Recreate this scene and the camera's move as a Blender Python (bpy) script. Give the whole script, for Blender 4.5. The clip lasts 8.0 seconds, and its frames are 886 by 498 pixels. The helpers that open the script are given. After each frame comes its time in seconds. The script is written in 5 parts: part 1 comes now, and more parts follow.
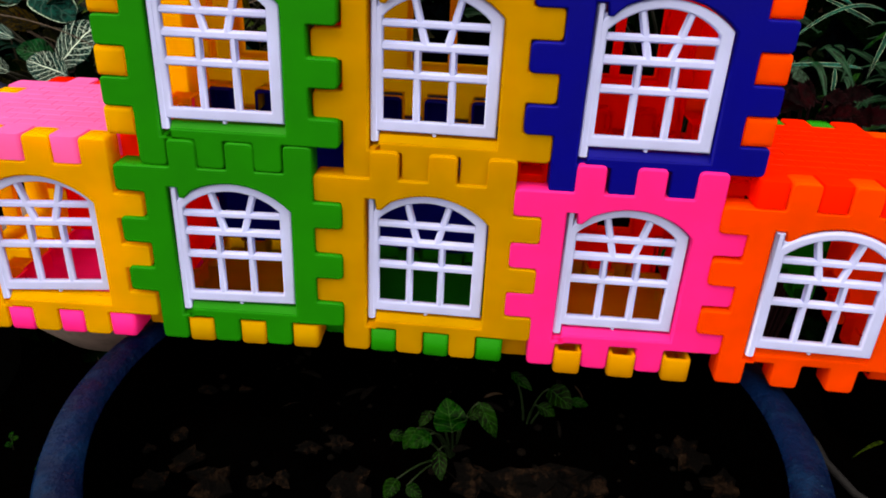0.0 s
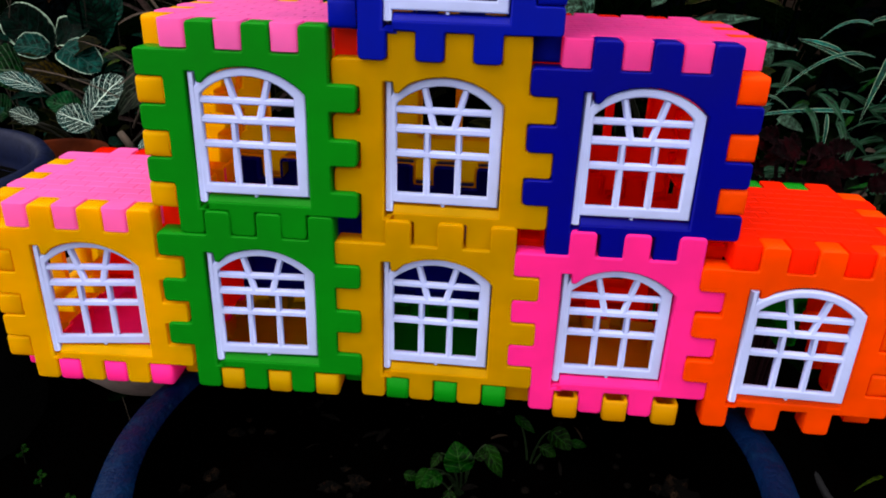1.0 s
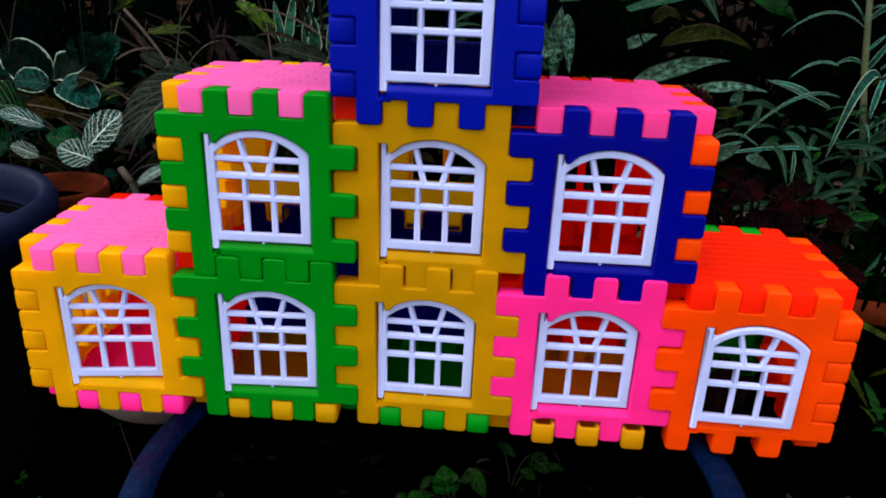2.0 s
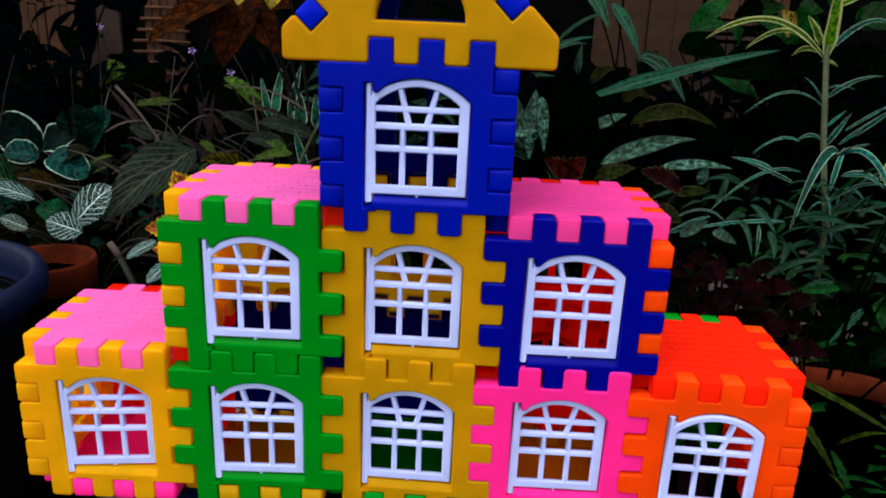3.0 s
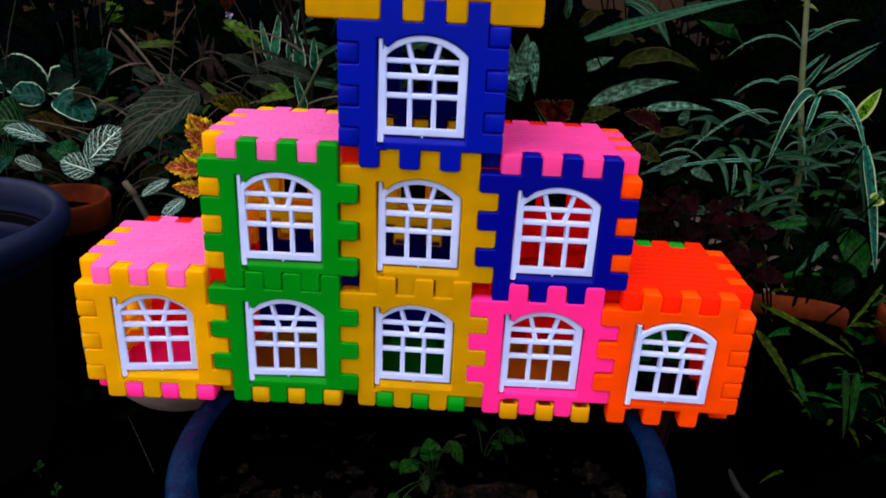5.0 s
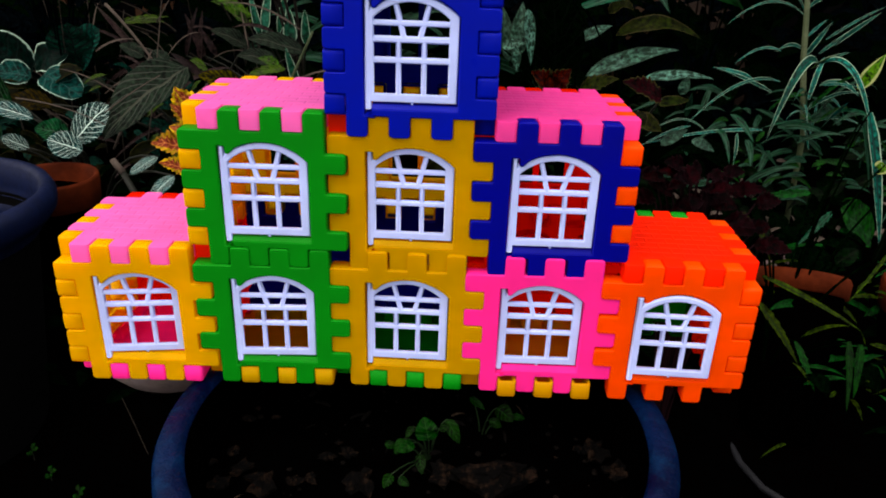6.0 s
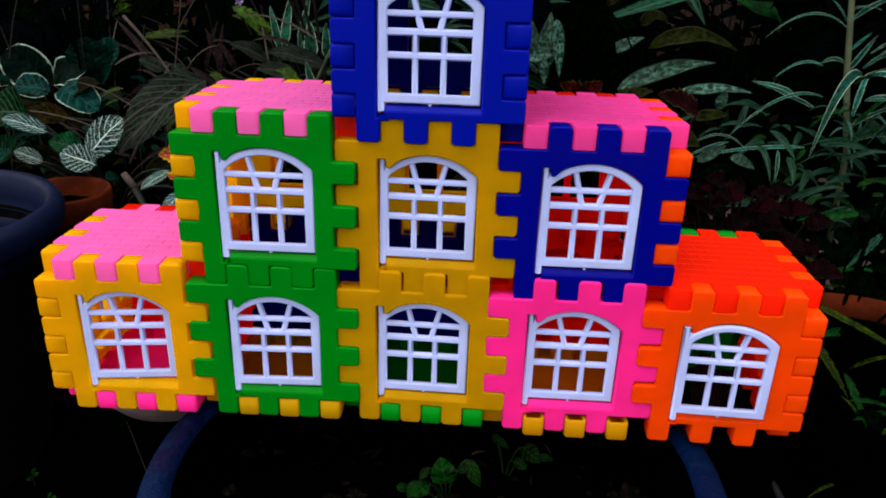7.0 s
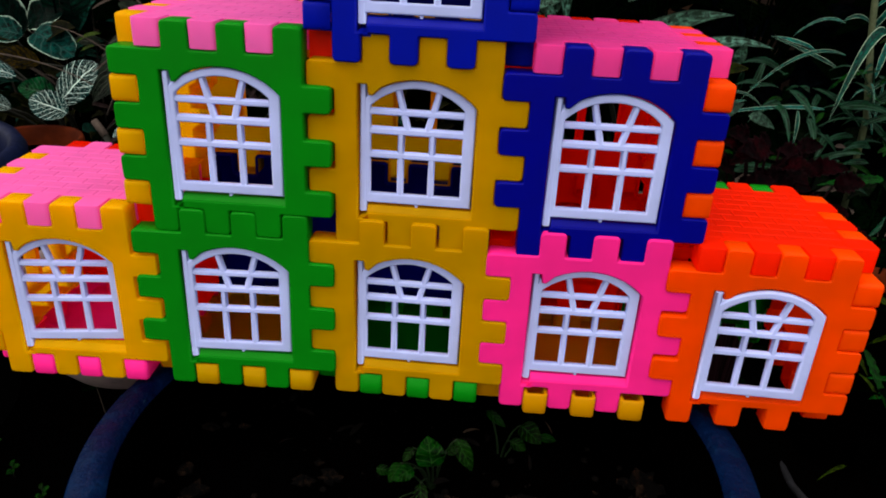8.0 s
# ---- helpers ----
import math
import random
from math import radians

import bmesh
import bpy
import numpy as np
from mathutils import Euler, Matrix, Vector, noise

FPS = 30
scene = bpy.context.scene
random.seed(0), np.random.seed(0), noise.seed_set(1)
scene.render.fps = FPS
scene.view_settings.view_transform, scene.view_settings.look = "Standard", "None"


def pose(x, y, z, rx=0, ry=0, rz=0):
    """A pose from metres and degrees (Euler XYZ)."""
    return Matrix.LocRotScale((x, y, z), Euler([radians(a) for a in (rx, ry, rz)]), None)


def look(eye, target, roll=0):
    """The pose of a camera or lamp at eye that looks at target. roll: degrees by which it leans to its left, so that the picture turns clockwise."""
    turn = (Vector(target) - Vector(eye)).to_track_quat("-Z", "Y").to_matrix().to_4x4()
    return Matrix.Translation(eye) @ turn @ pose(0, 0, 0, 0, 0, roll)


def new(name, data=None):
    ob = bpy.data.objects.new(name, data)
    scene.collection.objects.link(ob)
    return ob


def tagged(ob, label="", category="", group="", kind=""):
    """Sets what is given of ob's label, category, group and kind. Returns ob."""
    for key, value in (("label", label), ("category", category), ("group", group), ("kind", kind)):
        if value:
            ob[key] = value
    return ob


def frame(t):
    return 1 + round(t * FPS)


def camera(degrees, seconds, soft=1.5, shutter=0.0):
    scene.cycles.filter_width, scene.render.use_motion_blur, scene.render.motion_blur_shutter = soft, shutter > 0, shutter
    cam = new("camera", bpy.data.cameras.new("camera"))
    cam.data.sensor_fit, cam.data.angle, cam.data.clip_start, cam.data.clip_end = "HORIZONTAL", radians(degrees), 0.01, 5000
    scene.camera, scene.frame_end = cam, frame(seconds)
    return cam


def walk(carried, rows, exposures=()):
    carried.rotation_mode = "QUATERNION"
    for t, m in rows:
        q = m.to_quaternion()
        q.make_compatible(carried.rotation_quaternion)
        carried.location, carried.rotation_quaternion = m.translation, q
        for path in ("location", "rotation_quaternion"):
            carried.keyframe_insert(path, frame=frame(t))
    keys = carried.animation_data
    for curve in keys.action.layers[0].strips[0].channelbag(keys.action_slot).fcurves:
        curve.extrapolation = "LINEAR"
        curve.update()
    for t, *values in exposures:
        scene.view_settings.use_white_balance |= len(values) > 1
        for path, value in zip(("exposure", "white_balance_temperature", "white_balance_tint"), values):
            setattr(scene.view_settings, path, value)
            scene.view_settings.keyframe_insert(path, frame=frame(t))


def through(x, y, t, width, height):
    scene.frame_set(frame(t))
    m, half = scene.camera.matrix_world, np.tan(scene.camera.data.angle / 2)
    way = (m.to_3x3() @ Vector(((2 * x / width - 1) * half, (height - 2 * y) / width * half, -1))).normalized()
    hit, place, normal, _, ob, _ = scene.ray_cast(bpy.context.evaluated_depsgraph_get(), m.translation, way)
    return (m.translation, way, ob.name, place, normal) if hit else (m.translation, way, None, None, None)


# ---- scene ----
cam = camera(61.8, 8.0, soft=1.85)
PATH = [
    (0, (0.0194, -0.2342, 0.4519), (-0.0809, 1.5572, -0.4317), 2.61),
    (0.5, (0.0169, -0.2448, 0.4632), (-0.0877, 1.5703, -0.3702), 2.43),
    (1, (0.0211, -0.2560, 0.4743), (-0.1122, 1.5678, -0.3357), 1.79),
    (1.2, (0.0217, -0.2621, 0.4806), (-0.1241, 1.5803, -0.2837), 1.36),
    (2.3, (0.0220, -0.2894, 0.5024), (-0.0657, 1.5663, -0.2384), 2.55),
    (2.5, (0.0218, -0.2948, 0.5102), (-0.0615, 1.5794, -0.1829), 2.67),
    (3, (0.0230, -0.2986, 0.5205), (-0.0385, 1.6044, -0.0919), 2.41),
    (3.5, (0.0256, -0.3012, 0.5280), (-0.0467, 1.6084, -0.0624), 2.15),
    (4, (0.0231, -0.3190, 0.5279), (-0.0462, 1.5665, -0.1353), 3.03),
    (4.5, (0.0209, -0.3433, 0.5370), (-0.0319, 1.5363, -0.1442), 2.77),
    (4.7, (0.0198, -0.3508, 0.5350), (-0.0211, 1.5150, -0.1841), 2.84),
    (5.8, (0.0211, -0.3453, 0.5300), (0.0080, 1.4883, -0.2686), 1.83),
    (6, (0.0225, -0.3374, 0.5248), (-0.0026, 1.4888, -0.2901), 1.89),
    (6.5, (0.0230, -0.3141, 0.5159), (-0.0354, 1.5169, -0.2868), 2.69),
    (7, (0.0232, -0.3008, 0.5080), (-0.0670, 1.5450, -0.2567), 1.69),
    (7.5, (0.0176, -0.2787, 0.4968), (-0.0696, 1.5491, -0.3105), 2.66),
    (8, (0.0232, -0.2579, 0.4807), (-0.0502, 1.5557, -0.3594), 3.00),
]
walk(cam, [(t, look(eye, target, roll)) for t, eye, target, roll in PATH],
     exposures=[(0, 1.82, 8000, 10), (0.5, 1.68, 7050, 10), (1, 1.68, 6700, 10), (2.5, 1.63, 6200, 10), (3.5, 1.72, 6150, 10), (4.5, 1.74, 6300, 10), (6, 1.76, 6700, 10), (7, 1.53, 6350, 10), (7.5, 1.4, 6450, 10), (8, 1.38, 6700, 10)])

U = 0.01          # one notch of the toy panels
Z0 = 0.30         # height of the lowest window panels' foot

# ---- world and light ----
world = bpy.data.worlds.new("overcast_sky")
scene.world = world
world.use_nodes = True
wt = world.node_tree
sky = wt.nodes.new("ShaderNodeTexSky")
sky.sky_type = "NISHITA"
sky.sun_disc = False
sky.sun_elevation, sky.sun_rotation = radians(66), radians(216)
sky.dust_density = 7.0
sky.air_density = 0.7
wt.nodes["Background"].inputs["Strength"].default_value = 0.05
wt.links.new(sky.outputs["Color"], wt.nodes["Background"].inputs["Color"])
sun = new("sun", bpy.data.lights.new("sun", "SUN"))
sun.data.energy, sun.data.angle, sun.data.color = 1.5, radians(178), (1.0, 0.955, 0.88)
sun.matrix_world = look((-0.7, -0.95, 2.6), (0, 0, 0))


# ---- materials ----
def nodes_of(name):
    m = bpy.data.materials.new(name)
    m.use_nodes = True
    t = m.node_tree
    return m, t, t.nodes["Principled BSDF"]


def node(t, kind, **values):
    n = t.nodes.new(kind)
    for k, v in values.items():
        n.inputs[k.replace("_", " ")].default_value = v
    return n


def math_node(t, op, a, b=None, c=None, clamp=False):
    n = t.nodes.new("ShaderNodeMath")
    n.operation, n.use_clamp = op, clamp
    for i, v in enumerate((a, b, c)):
        if v is None:
            continue
        if isinstance(v, (int, float)):
            n.inputs[i].default_value = v
        else:
            t.links.new(v, n.inputs[i])
    return n.outputs[0]


def mix(t, fac, a, b):
    n = t.nodes.new("ShaderNodeMix")
    n.data_type = "RGBA"
    for sock, v in ((n.inputs["Factor"], fac), (n.inputs["A"], a), (n.inputs["B"], b)):
        if isinstance(v, (int, float)):
            sock.default_value = v
        elif isinstance(v, tuple):
            sock.default_value = (*v, 1) if len(v) == 3 else v
        else:
            t.links.new(v, sock)
    return n.outputs["Result"]


def ramp(t, value, low, high, a=0.0, b=1.0):
    n = t.nodes.new("ShaderNodeMapRange")
    n.inputs["From Min"].default_value, n.inputs["From Max"].default_value = low, high
    n.inputs["To Min"].default_value, n.inputs["To Max"].default_value = a, b
    t.links.new(value, n.inputs["Value"])
    return n.outputs["Result"]


def noise_of(t, scale, detail=3.0, rough=0.55, coords=None):
    n = node(t, "ShaderNodeTexNoise", Scale=scale, Detail=detail, Roughness=rough)
    if coords is None:
        coords = t.nodes.new("ShaderNodeTexCoord").outputs["Object"]
    t.links.new(coords, n.inputs["Vector"])
    return n.outputs["Fac"]


def bump(t, b, height, strength, distance):
    n = node(t, "ShaderNodeBump", Strength=strength, Distance=distance)
    t.links.new(height, n.inputs["Height"])
    t.links.new(n.outputs["Normal"], b.inputs["Normal"])


def plastic(name, colour, rough=0.38, through=0.3):
    """Glossy moulded plastic that lets some light through."""
    m, t, b = nodes_of(name)
    big, fine = noise_of(t, 45.0, 2.0), noise_of(t, 900.0, 2.0)
    dark = tuple(c * 0.86 for c in colour)
    tone = mix(t, ramp(t, big, 0.35, 0.7), colour, dark)
    t.links.new(tone, b.inputs["Base Color"])
    t.links.new(ramp(t, big, 0.3, 0.7, rough - 0.06, rough + 0.1), b.inputs["Roughness"])
    b.inputs["Specular IOR Level"].default_value = 0.06
    bump(t, b, fine, 0.12, 0.0004)
    thin = t.nodes.new("ShaderNodeBsdfTranslucent")
    deep = node(t, "ShaderNodeGamma", Gamma=1.4)   # light that has gone through the wall comes out deeper in colour
    t.links.new(tone, deep.inputs["Color"])
    t.links.new(deep.outputs["Color"], thin.inputs["Color"])
    both = node(t, "ShaderNodeMixShader", Fac=through)
    t.links.new(b.outputs["BSDF"], both.inputs[1])
    t.links.new(thin.outputs["BSDF"], both.inputs[2])
    t.links.new(both.outputs["Shader"], t.nodes["Material Output"].inputs["Surface"])
    return m


def rough_matter(name, colour, other, scale, rough=0.8, bump_size=0.0, fine=6.0, gloss=0.15):
    m, t, b = nodes_of(name)
    big, small = noise_of(t, scale, 4.0), noise_of(t, scale * fine, 4.0, 0.65)
    mixed = mix(t, ramp(t, big, 0.35, 0.65), colour, other)
    dark = mix(t, ramp(t, small, 0.4, 0.75, 0.0, 0.6), mixed, tuple(c * 0.35 for c in colour))
    t.links.new(dark, b.inputs["Base Color"])
    t.links.new(ramp(t, small, 0.2, 0.8, rough - 0.12, min(1.0, rough + 0.12)), b.inputs["Roughness"])
    b.inputs["Specular IOR Level"].default_value = gloss
    if bump_size:
        bump(t, b, small, 0.6, bump_size)
    return m


def leaf_matter(name, base, other, vein=None, veins=9.0, slant=0.55, vein_width=0.09, net=0.0, edge=None, edge_at=0.8,
                mid=None, mid_width=0.05, blotch=None, blotch_scale=9.0, rough=0.46, stretch=4.0, gloss=0.1, centre=None, centre_to=0.5):
    """A leaf's skin. Its UV runs from foot to tip along u and from margin to margin along v."""
    m, t, b = nodes_of(name)
    uv = t.nodes.new("ShaderNodeTexCoord").outputs["UV"]
    sep = t.nodes.new("ShaderNodeSeparateXYZ")
    t.links.new(uv, sep.inputs[0])
    s, across = sep.outputs["X"], math_node(t, "MULTIPLY", math_node(t, "ABSOLUTE", math_node(t, "SUBTRACT", sep.outputs["Y"], 0.5)), 2.0)
    objn = noise_of(t, 60.0, 4.0)
    warp = t.nodes.new("ShaderNodeMapping")
    warp.inputs["Scale"].default_value = (stretch, 1.6, 1.0)
    t.links.new(uv, warp.inputs["Vector"])
    uvn = noise_of(t, 2.6, 4.0, 0.6, warp.outputs["Vector"])
    colour = mix(t, ramp(t, objn, 0.35, 0.68), base, other)
    info = t.nodes.new("ShaderNodeObjectInfo").outputs["Random"]
    hsv = node(t, "ShaderNodeHueSaturation")
    hsv.inputs["Saturation"].default_value = 1.5
    t.links.new(ramp(t, info, 0, 1, 0.45, 1.5), hsv.inputs["Value"])
    t.links.new(ramp(t, info, 0, 1, 0.485, 0.515), hsv.inputs["Hue"])
    t.links.new(colour, hsv.inputs["Color"])
    colour = hsv.outputs["Color"]
    # patchy tone: leaf mottling plus lit and unlit patches put in the colour
    lit_mottle = noise_of(t, 170.0, 5.0, 0.7)
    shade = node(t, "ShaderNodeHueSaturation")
    t.links.new(ramp(t, lit_mottle, 0.36, 0.66, 0.0, 1.9), shade.inputs["Value"])
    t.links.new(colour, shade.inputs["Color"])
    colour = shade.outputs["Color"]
    if centre:
        f = math_node(t, "ADD", across, math_node(t, "MULTIPLY", math_node(t, "SUBTRACT", uvn, 0.5), 0.9))
        colour = mix(t, ramp(t, f, centre_to - 0.06, centre_to + 0.06, 1.0, 0.0), colour, centre)
    if blotch:
        spots = noise_of(t, blotch_scale, 2.0, 0.5, warp.outputs["Vector"])
        colour = mix(t, ramp(t, spots, 0.5, 0.56), colour, blotch)
    ridge = None
    if vein:
        wob = math_node(t, "MULTIPLY", math_node(t, "SUBTRACT", uvn, 0.5), 0.5)
        lines = math_node(t, "FRACT", math_node(t, "ADD", math_node(t, "MULTIPLY", math_node(t, "SUBTRACT", s, math_node(t, "MULTIPLY", across, slant * 0.5)), veins), wob))
        near = math_node(t, "ABSOLUTE", math_node(t, "SUBTRACT", lines, 0.5))
        side = ramp(t, near, vein_width * 0.5, vein_width, 1.0, 0.0)
        rib = ramp(t, across, mid_width * 0.6, mid_width, 1.0, 0.0)
        ridge = math_node(t, "MAXIMUM", side, rib)
        if net:
            vor = node(t, "ShaderNodeTexVoronoi", Scale=net)
            vor.feature = "DISTANCE_TO_EDGE"
            t.links.new(warp.outputs["Vector"], vor.inputs["Vector"])
            ridge = math_node(t, "MAXIMUM", ridge, ramp(t, vor.outputs["Distance"], 0.008, 0.03, 0.4, 0.0))
        colour = mix(t, ridge, colour, vein)
    if mid:
        colour = mix(t, ramp(t, across, mid_width * 0.6, mid_width, 1.0, 0.0), colour, mid)
    if edge:
        f = math_node(t, "ADD", across, math_node(t, "MULTIPLY", math_node(t, "SUBTRACT", uvn, 0.5), 0.35))
        colour = mix(t, ramp(t, f, edge_at - 0.03, edge_at + 0.03), colour, edge)
    t.links.new(colour, b.inputs["Base Color"])
    t.links.new(ramp(t, objn, 0.3, 0.7, rough - 0.14, rough + 0.08), b.inputs["Roughness"])
    b.inputs["Specular IOR Level"].default_value = gloss * 0.4
    grain = noise_of(t, 420.0, 3.0)
    height = math_node(t, "ADD", math_node(t, "MULTIPLY", grain, 0.5), math_node(t, "MULTIPLY", ridge, -1.0) if ridge else 0.0)
    bump(t, b, height, 0.6, 0.002)
    return m


YELLOW = plastic("yellow_plastic", (0.80, 0.465, 0.0004), 0.36, 0.62)
AMBER = plastic("amber_plastic", (0.93, 0.57, 0.0004), 0.36, 0.6)
GREEN = plastic("green_plastic", (0.0002, 0.235, 0.006), 0.34, 0.3)
NAVY = plastic("navy_plastic", (0.0003, 0.0012, 0.21), 0.34, 0.12)
TOWER_BLUE = plastic("tower_blue_plastic", (0.0003, 0.0052, 0.31), 0.32, 0.14)
BLUE = plastic("bright_blue_plastic", (0.0008, 0.0101, 0.5208), 0.36, 0.15)
PINK = plastic("pink_plastic", (1.0, 0.022, 0.30), 0.38, 0.26)
MID_PINK = plastic("mid_pink_plastic", (1.0, 0.075, 0.45), 0.36, 0.55)
LIGHT_PINK = plastic("light_pink_plastic", (1.0, 0.17, 0.61), 0.36, 0.5)
ORANGE = plastic("orange_plastic", (1.0, 0.078, 0.0003), 0.38, 0.45)
RED = plastic("red_plastic", (1.0, 0.022, 0.0003), 0.38, 0.8)
# lit copy of RED: less see-through, so roof and crests come out brighter
RED_LIT = plastic("red_plastic_lit", (1.0, 0.017, 0.0003), 0.38, 0.42)
OLIVE = plastic("ochre_plastic", (0.58, 0.26, 0.0006), 0.38, 0.28)
WHITE = plastic("white_plastic", (0.50, 0.59, 1.0), 0.4, 0.2)

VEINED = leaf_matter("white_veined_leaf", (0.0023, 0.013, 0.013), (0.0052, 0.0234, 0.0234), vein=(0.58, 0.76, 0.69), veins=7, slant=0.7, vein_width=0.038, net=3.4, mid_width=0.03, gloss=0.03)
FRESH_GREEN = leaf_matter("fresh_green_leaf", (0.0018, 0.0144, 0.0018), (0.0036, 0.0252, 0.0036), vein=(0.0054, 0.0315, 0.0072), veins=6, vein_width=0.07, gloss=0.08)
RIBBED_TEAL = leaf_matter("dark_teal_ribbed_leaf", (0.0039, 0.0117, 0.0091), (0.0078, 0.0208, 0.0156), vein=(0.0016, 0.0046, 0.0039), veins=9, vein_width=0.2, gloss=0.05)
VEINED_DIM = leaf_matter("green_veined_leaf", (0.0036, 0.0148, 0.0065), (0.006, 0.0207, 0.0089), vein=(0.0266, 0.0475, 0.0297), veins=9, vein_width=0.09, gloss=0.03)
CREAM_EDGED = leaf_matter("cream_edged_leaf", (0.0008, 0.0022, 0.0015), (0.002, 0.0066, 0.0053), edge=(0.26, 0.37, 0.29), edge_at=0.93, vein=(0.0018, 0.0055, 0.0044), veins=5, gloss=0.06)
# lighter copy of CREAM_EDGED: the light on these leaves is in the colour
LIT_EDGED = leaf_matter("cream_edged_lit_leaf", (0.005, 0.018, 0.016), (0.015, 0.042, 0.038), edge=(0.22, 0.32, 0.26), edge_at=0.94, vein=(0.012, 0.04, 0.035), veins=5, gloss=0.06)
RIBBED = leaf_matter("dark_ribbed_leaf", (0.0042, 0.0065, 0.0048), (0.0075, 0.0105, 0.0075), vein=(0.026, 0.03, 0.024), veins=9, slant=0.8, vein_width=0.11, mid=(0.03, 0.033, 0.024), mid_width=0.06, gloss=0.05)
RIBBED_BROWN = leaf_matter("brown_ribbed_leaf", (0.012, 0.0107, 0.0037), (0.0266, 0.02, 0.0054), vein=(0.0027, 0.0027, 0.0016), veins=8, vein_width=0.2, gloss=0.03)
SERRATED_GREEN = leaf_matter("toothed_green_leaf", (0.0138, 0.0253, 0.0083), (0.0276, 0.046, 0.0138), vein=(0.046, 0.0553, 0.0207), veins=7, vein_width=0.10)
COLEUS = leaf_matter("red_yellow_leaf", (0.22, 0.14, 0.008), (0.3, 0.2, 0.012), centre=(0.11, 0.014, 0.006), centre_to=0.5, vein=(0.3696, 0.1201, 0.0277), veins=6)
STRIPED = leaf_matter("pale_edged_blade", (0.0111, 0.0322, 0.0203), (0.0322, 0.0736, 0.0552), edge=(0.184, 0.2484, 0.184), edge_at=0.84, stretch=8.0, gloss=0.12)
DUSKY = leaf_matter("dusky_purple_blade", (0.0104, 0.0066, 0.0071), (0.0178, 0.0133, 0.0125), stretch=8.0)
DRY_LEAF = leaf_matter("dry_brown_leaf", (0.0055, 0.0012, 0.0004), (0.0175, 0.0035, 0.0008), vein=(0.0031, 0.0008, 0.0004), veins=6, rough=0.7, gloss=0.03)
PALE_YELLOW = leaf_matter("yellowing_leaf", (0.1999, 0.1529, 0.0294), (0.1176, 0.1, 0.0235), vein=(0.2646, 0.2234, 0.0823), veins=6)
# far darker than leaves: the bed's deep shade is in these two colours
DARK_LEAF = leaf_matter("shaded_blue_black_leaf", (0.0004, 0.0006, 0.0007), (0.0007, 0.0011, 0.0014), rough=0.6, gloss=0.0)
DARK_GREEN = leaf_matter("shaded_deep_green_leaf", (0.0003, 0.0008, 0.0003), (0.0006, 0.0014, 0.0006), vein=(0.0007, 0.0019, 0.0008), veins=7, rough=0.6, gloss=0.0)
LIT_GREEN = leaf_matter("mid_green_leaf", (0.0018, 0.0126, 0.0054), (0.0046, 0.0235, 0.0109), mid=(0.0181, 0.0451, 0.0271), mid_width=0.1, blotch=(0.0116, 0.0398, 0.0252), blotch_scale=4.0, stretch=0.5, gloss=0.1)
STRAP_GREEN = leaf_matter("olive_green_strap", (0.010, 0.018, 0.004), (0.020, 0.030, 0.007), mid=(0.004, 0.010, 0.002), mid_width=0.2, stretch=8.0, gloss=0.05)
# darkened copy of LIT_GREEN: shade on the low leaves is in the colour
SHADED_GREEN = leaf_matter("shaded_green_leaf", (0.0006, 0.0017, 0.0006), (0.0012, 0.003, 0.0012), mid=(0.0023, 0.0043, 0.0019), mid_width=0.12, stretch=8.0, gloss=0.03)
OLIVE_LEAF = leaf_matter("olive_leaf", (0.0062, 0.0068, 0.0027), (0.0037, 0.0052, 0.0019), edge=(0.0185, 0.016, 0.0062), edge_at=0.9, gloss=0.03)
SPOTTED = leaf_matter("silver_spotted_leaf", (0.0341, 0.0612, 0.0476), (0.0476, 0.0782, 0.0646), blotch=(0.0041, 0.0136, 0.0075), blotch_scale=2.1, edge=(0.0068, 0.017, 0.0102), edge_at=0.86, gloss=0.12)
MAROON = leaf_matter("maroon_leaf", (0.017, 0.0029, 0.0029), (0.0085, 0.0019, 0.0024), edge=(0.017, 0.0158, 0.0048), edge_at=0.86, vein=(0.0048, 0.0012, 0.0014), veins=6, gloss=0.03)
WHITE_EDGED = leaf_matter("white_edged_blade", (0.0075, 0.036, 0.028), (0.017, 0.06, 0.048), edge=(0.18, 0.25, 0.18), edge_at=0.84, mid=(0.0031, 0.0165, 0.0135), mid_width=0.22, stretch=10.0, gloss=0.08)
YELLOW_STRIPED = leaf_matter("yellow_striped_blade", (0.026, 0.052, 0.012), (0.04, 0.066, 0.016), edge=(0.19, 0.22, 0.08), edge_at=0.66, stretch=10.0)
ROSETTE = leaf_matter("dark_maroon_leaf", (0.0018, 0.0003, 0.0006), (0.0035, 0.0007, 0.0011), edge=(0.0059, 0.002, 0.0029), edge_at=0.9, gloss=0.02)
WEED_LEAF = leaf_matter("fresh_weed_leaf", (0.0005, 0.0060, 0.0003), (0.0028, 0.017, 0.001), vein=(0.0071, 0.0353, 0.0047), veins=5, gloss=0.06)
WEED_STEM = rough_matter("weed_stem", (0.004, 0.012, 0.003), (0.006, 0.018, 0.004), 90.0, 0.6)
STEM = rough_matter("green_stem", (0.002, 0.0031, 0.0012), (0.0035, 0.0038, 0.0017), 60.0, 0.6)
TWIG = rough_matter("grey_brown_twig", (0.0095, 0.0071, 0.0049), (0.0177, 0.0137, 0.0103), 60.0, 0.85, 0.001)
FLOWER = leaf_matter("lilac_petal", (0.1482, 0.1199, 0.2188), (0.2117, 0.1835, 0.2646))
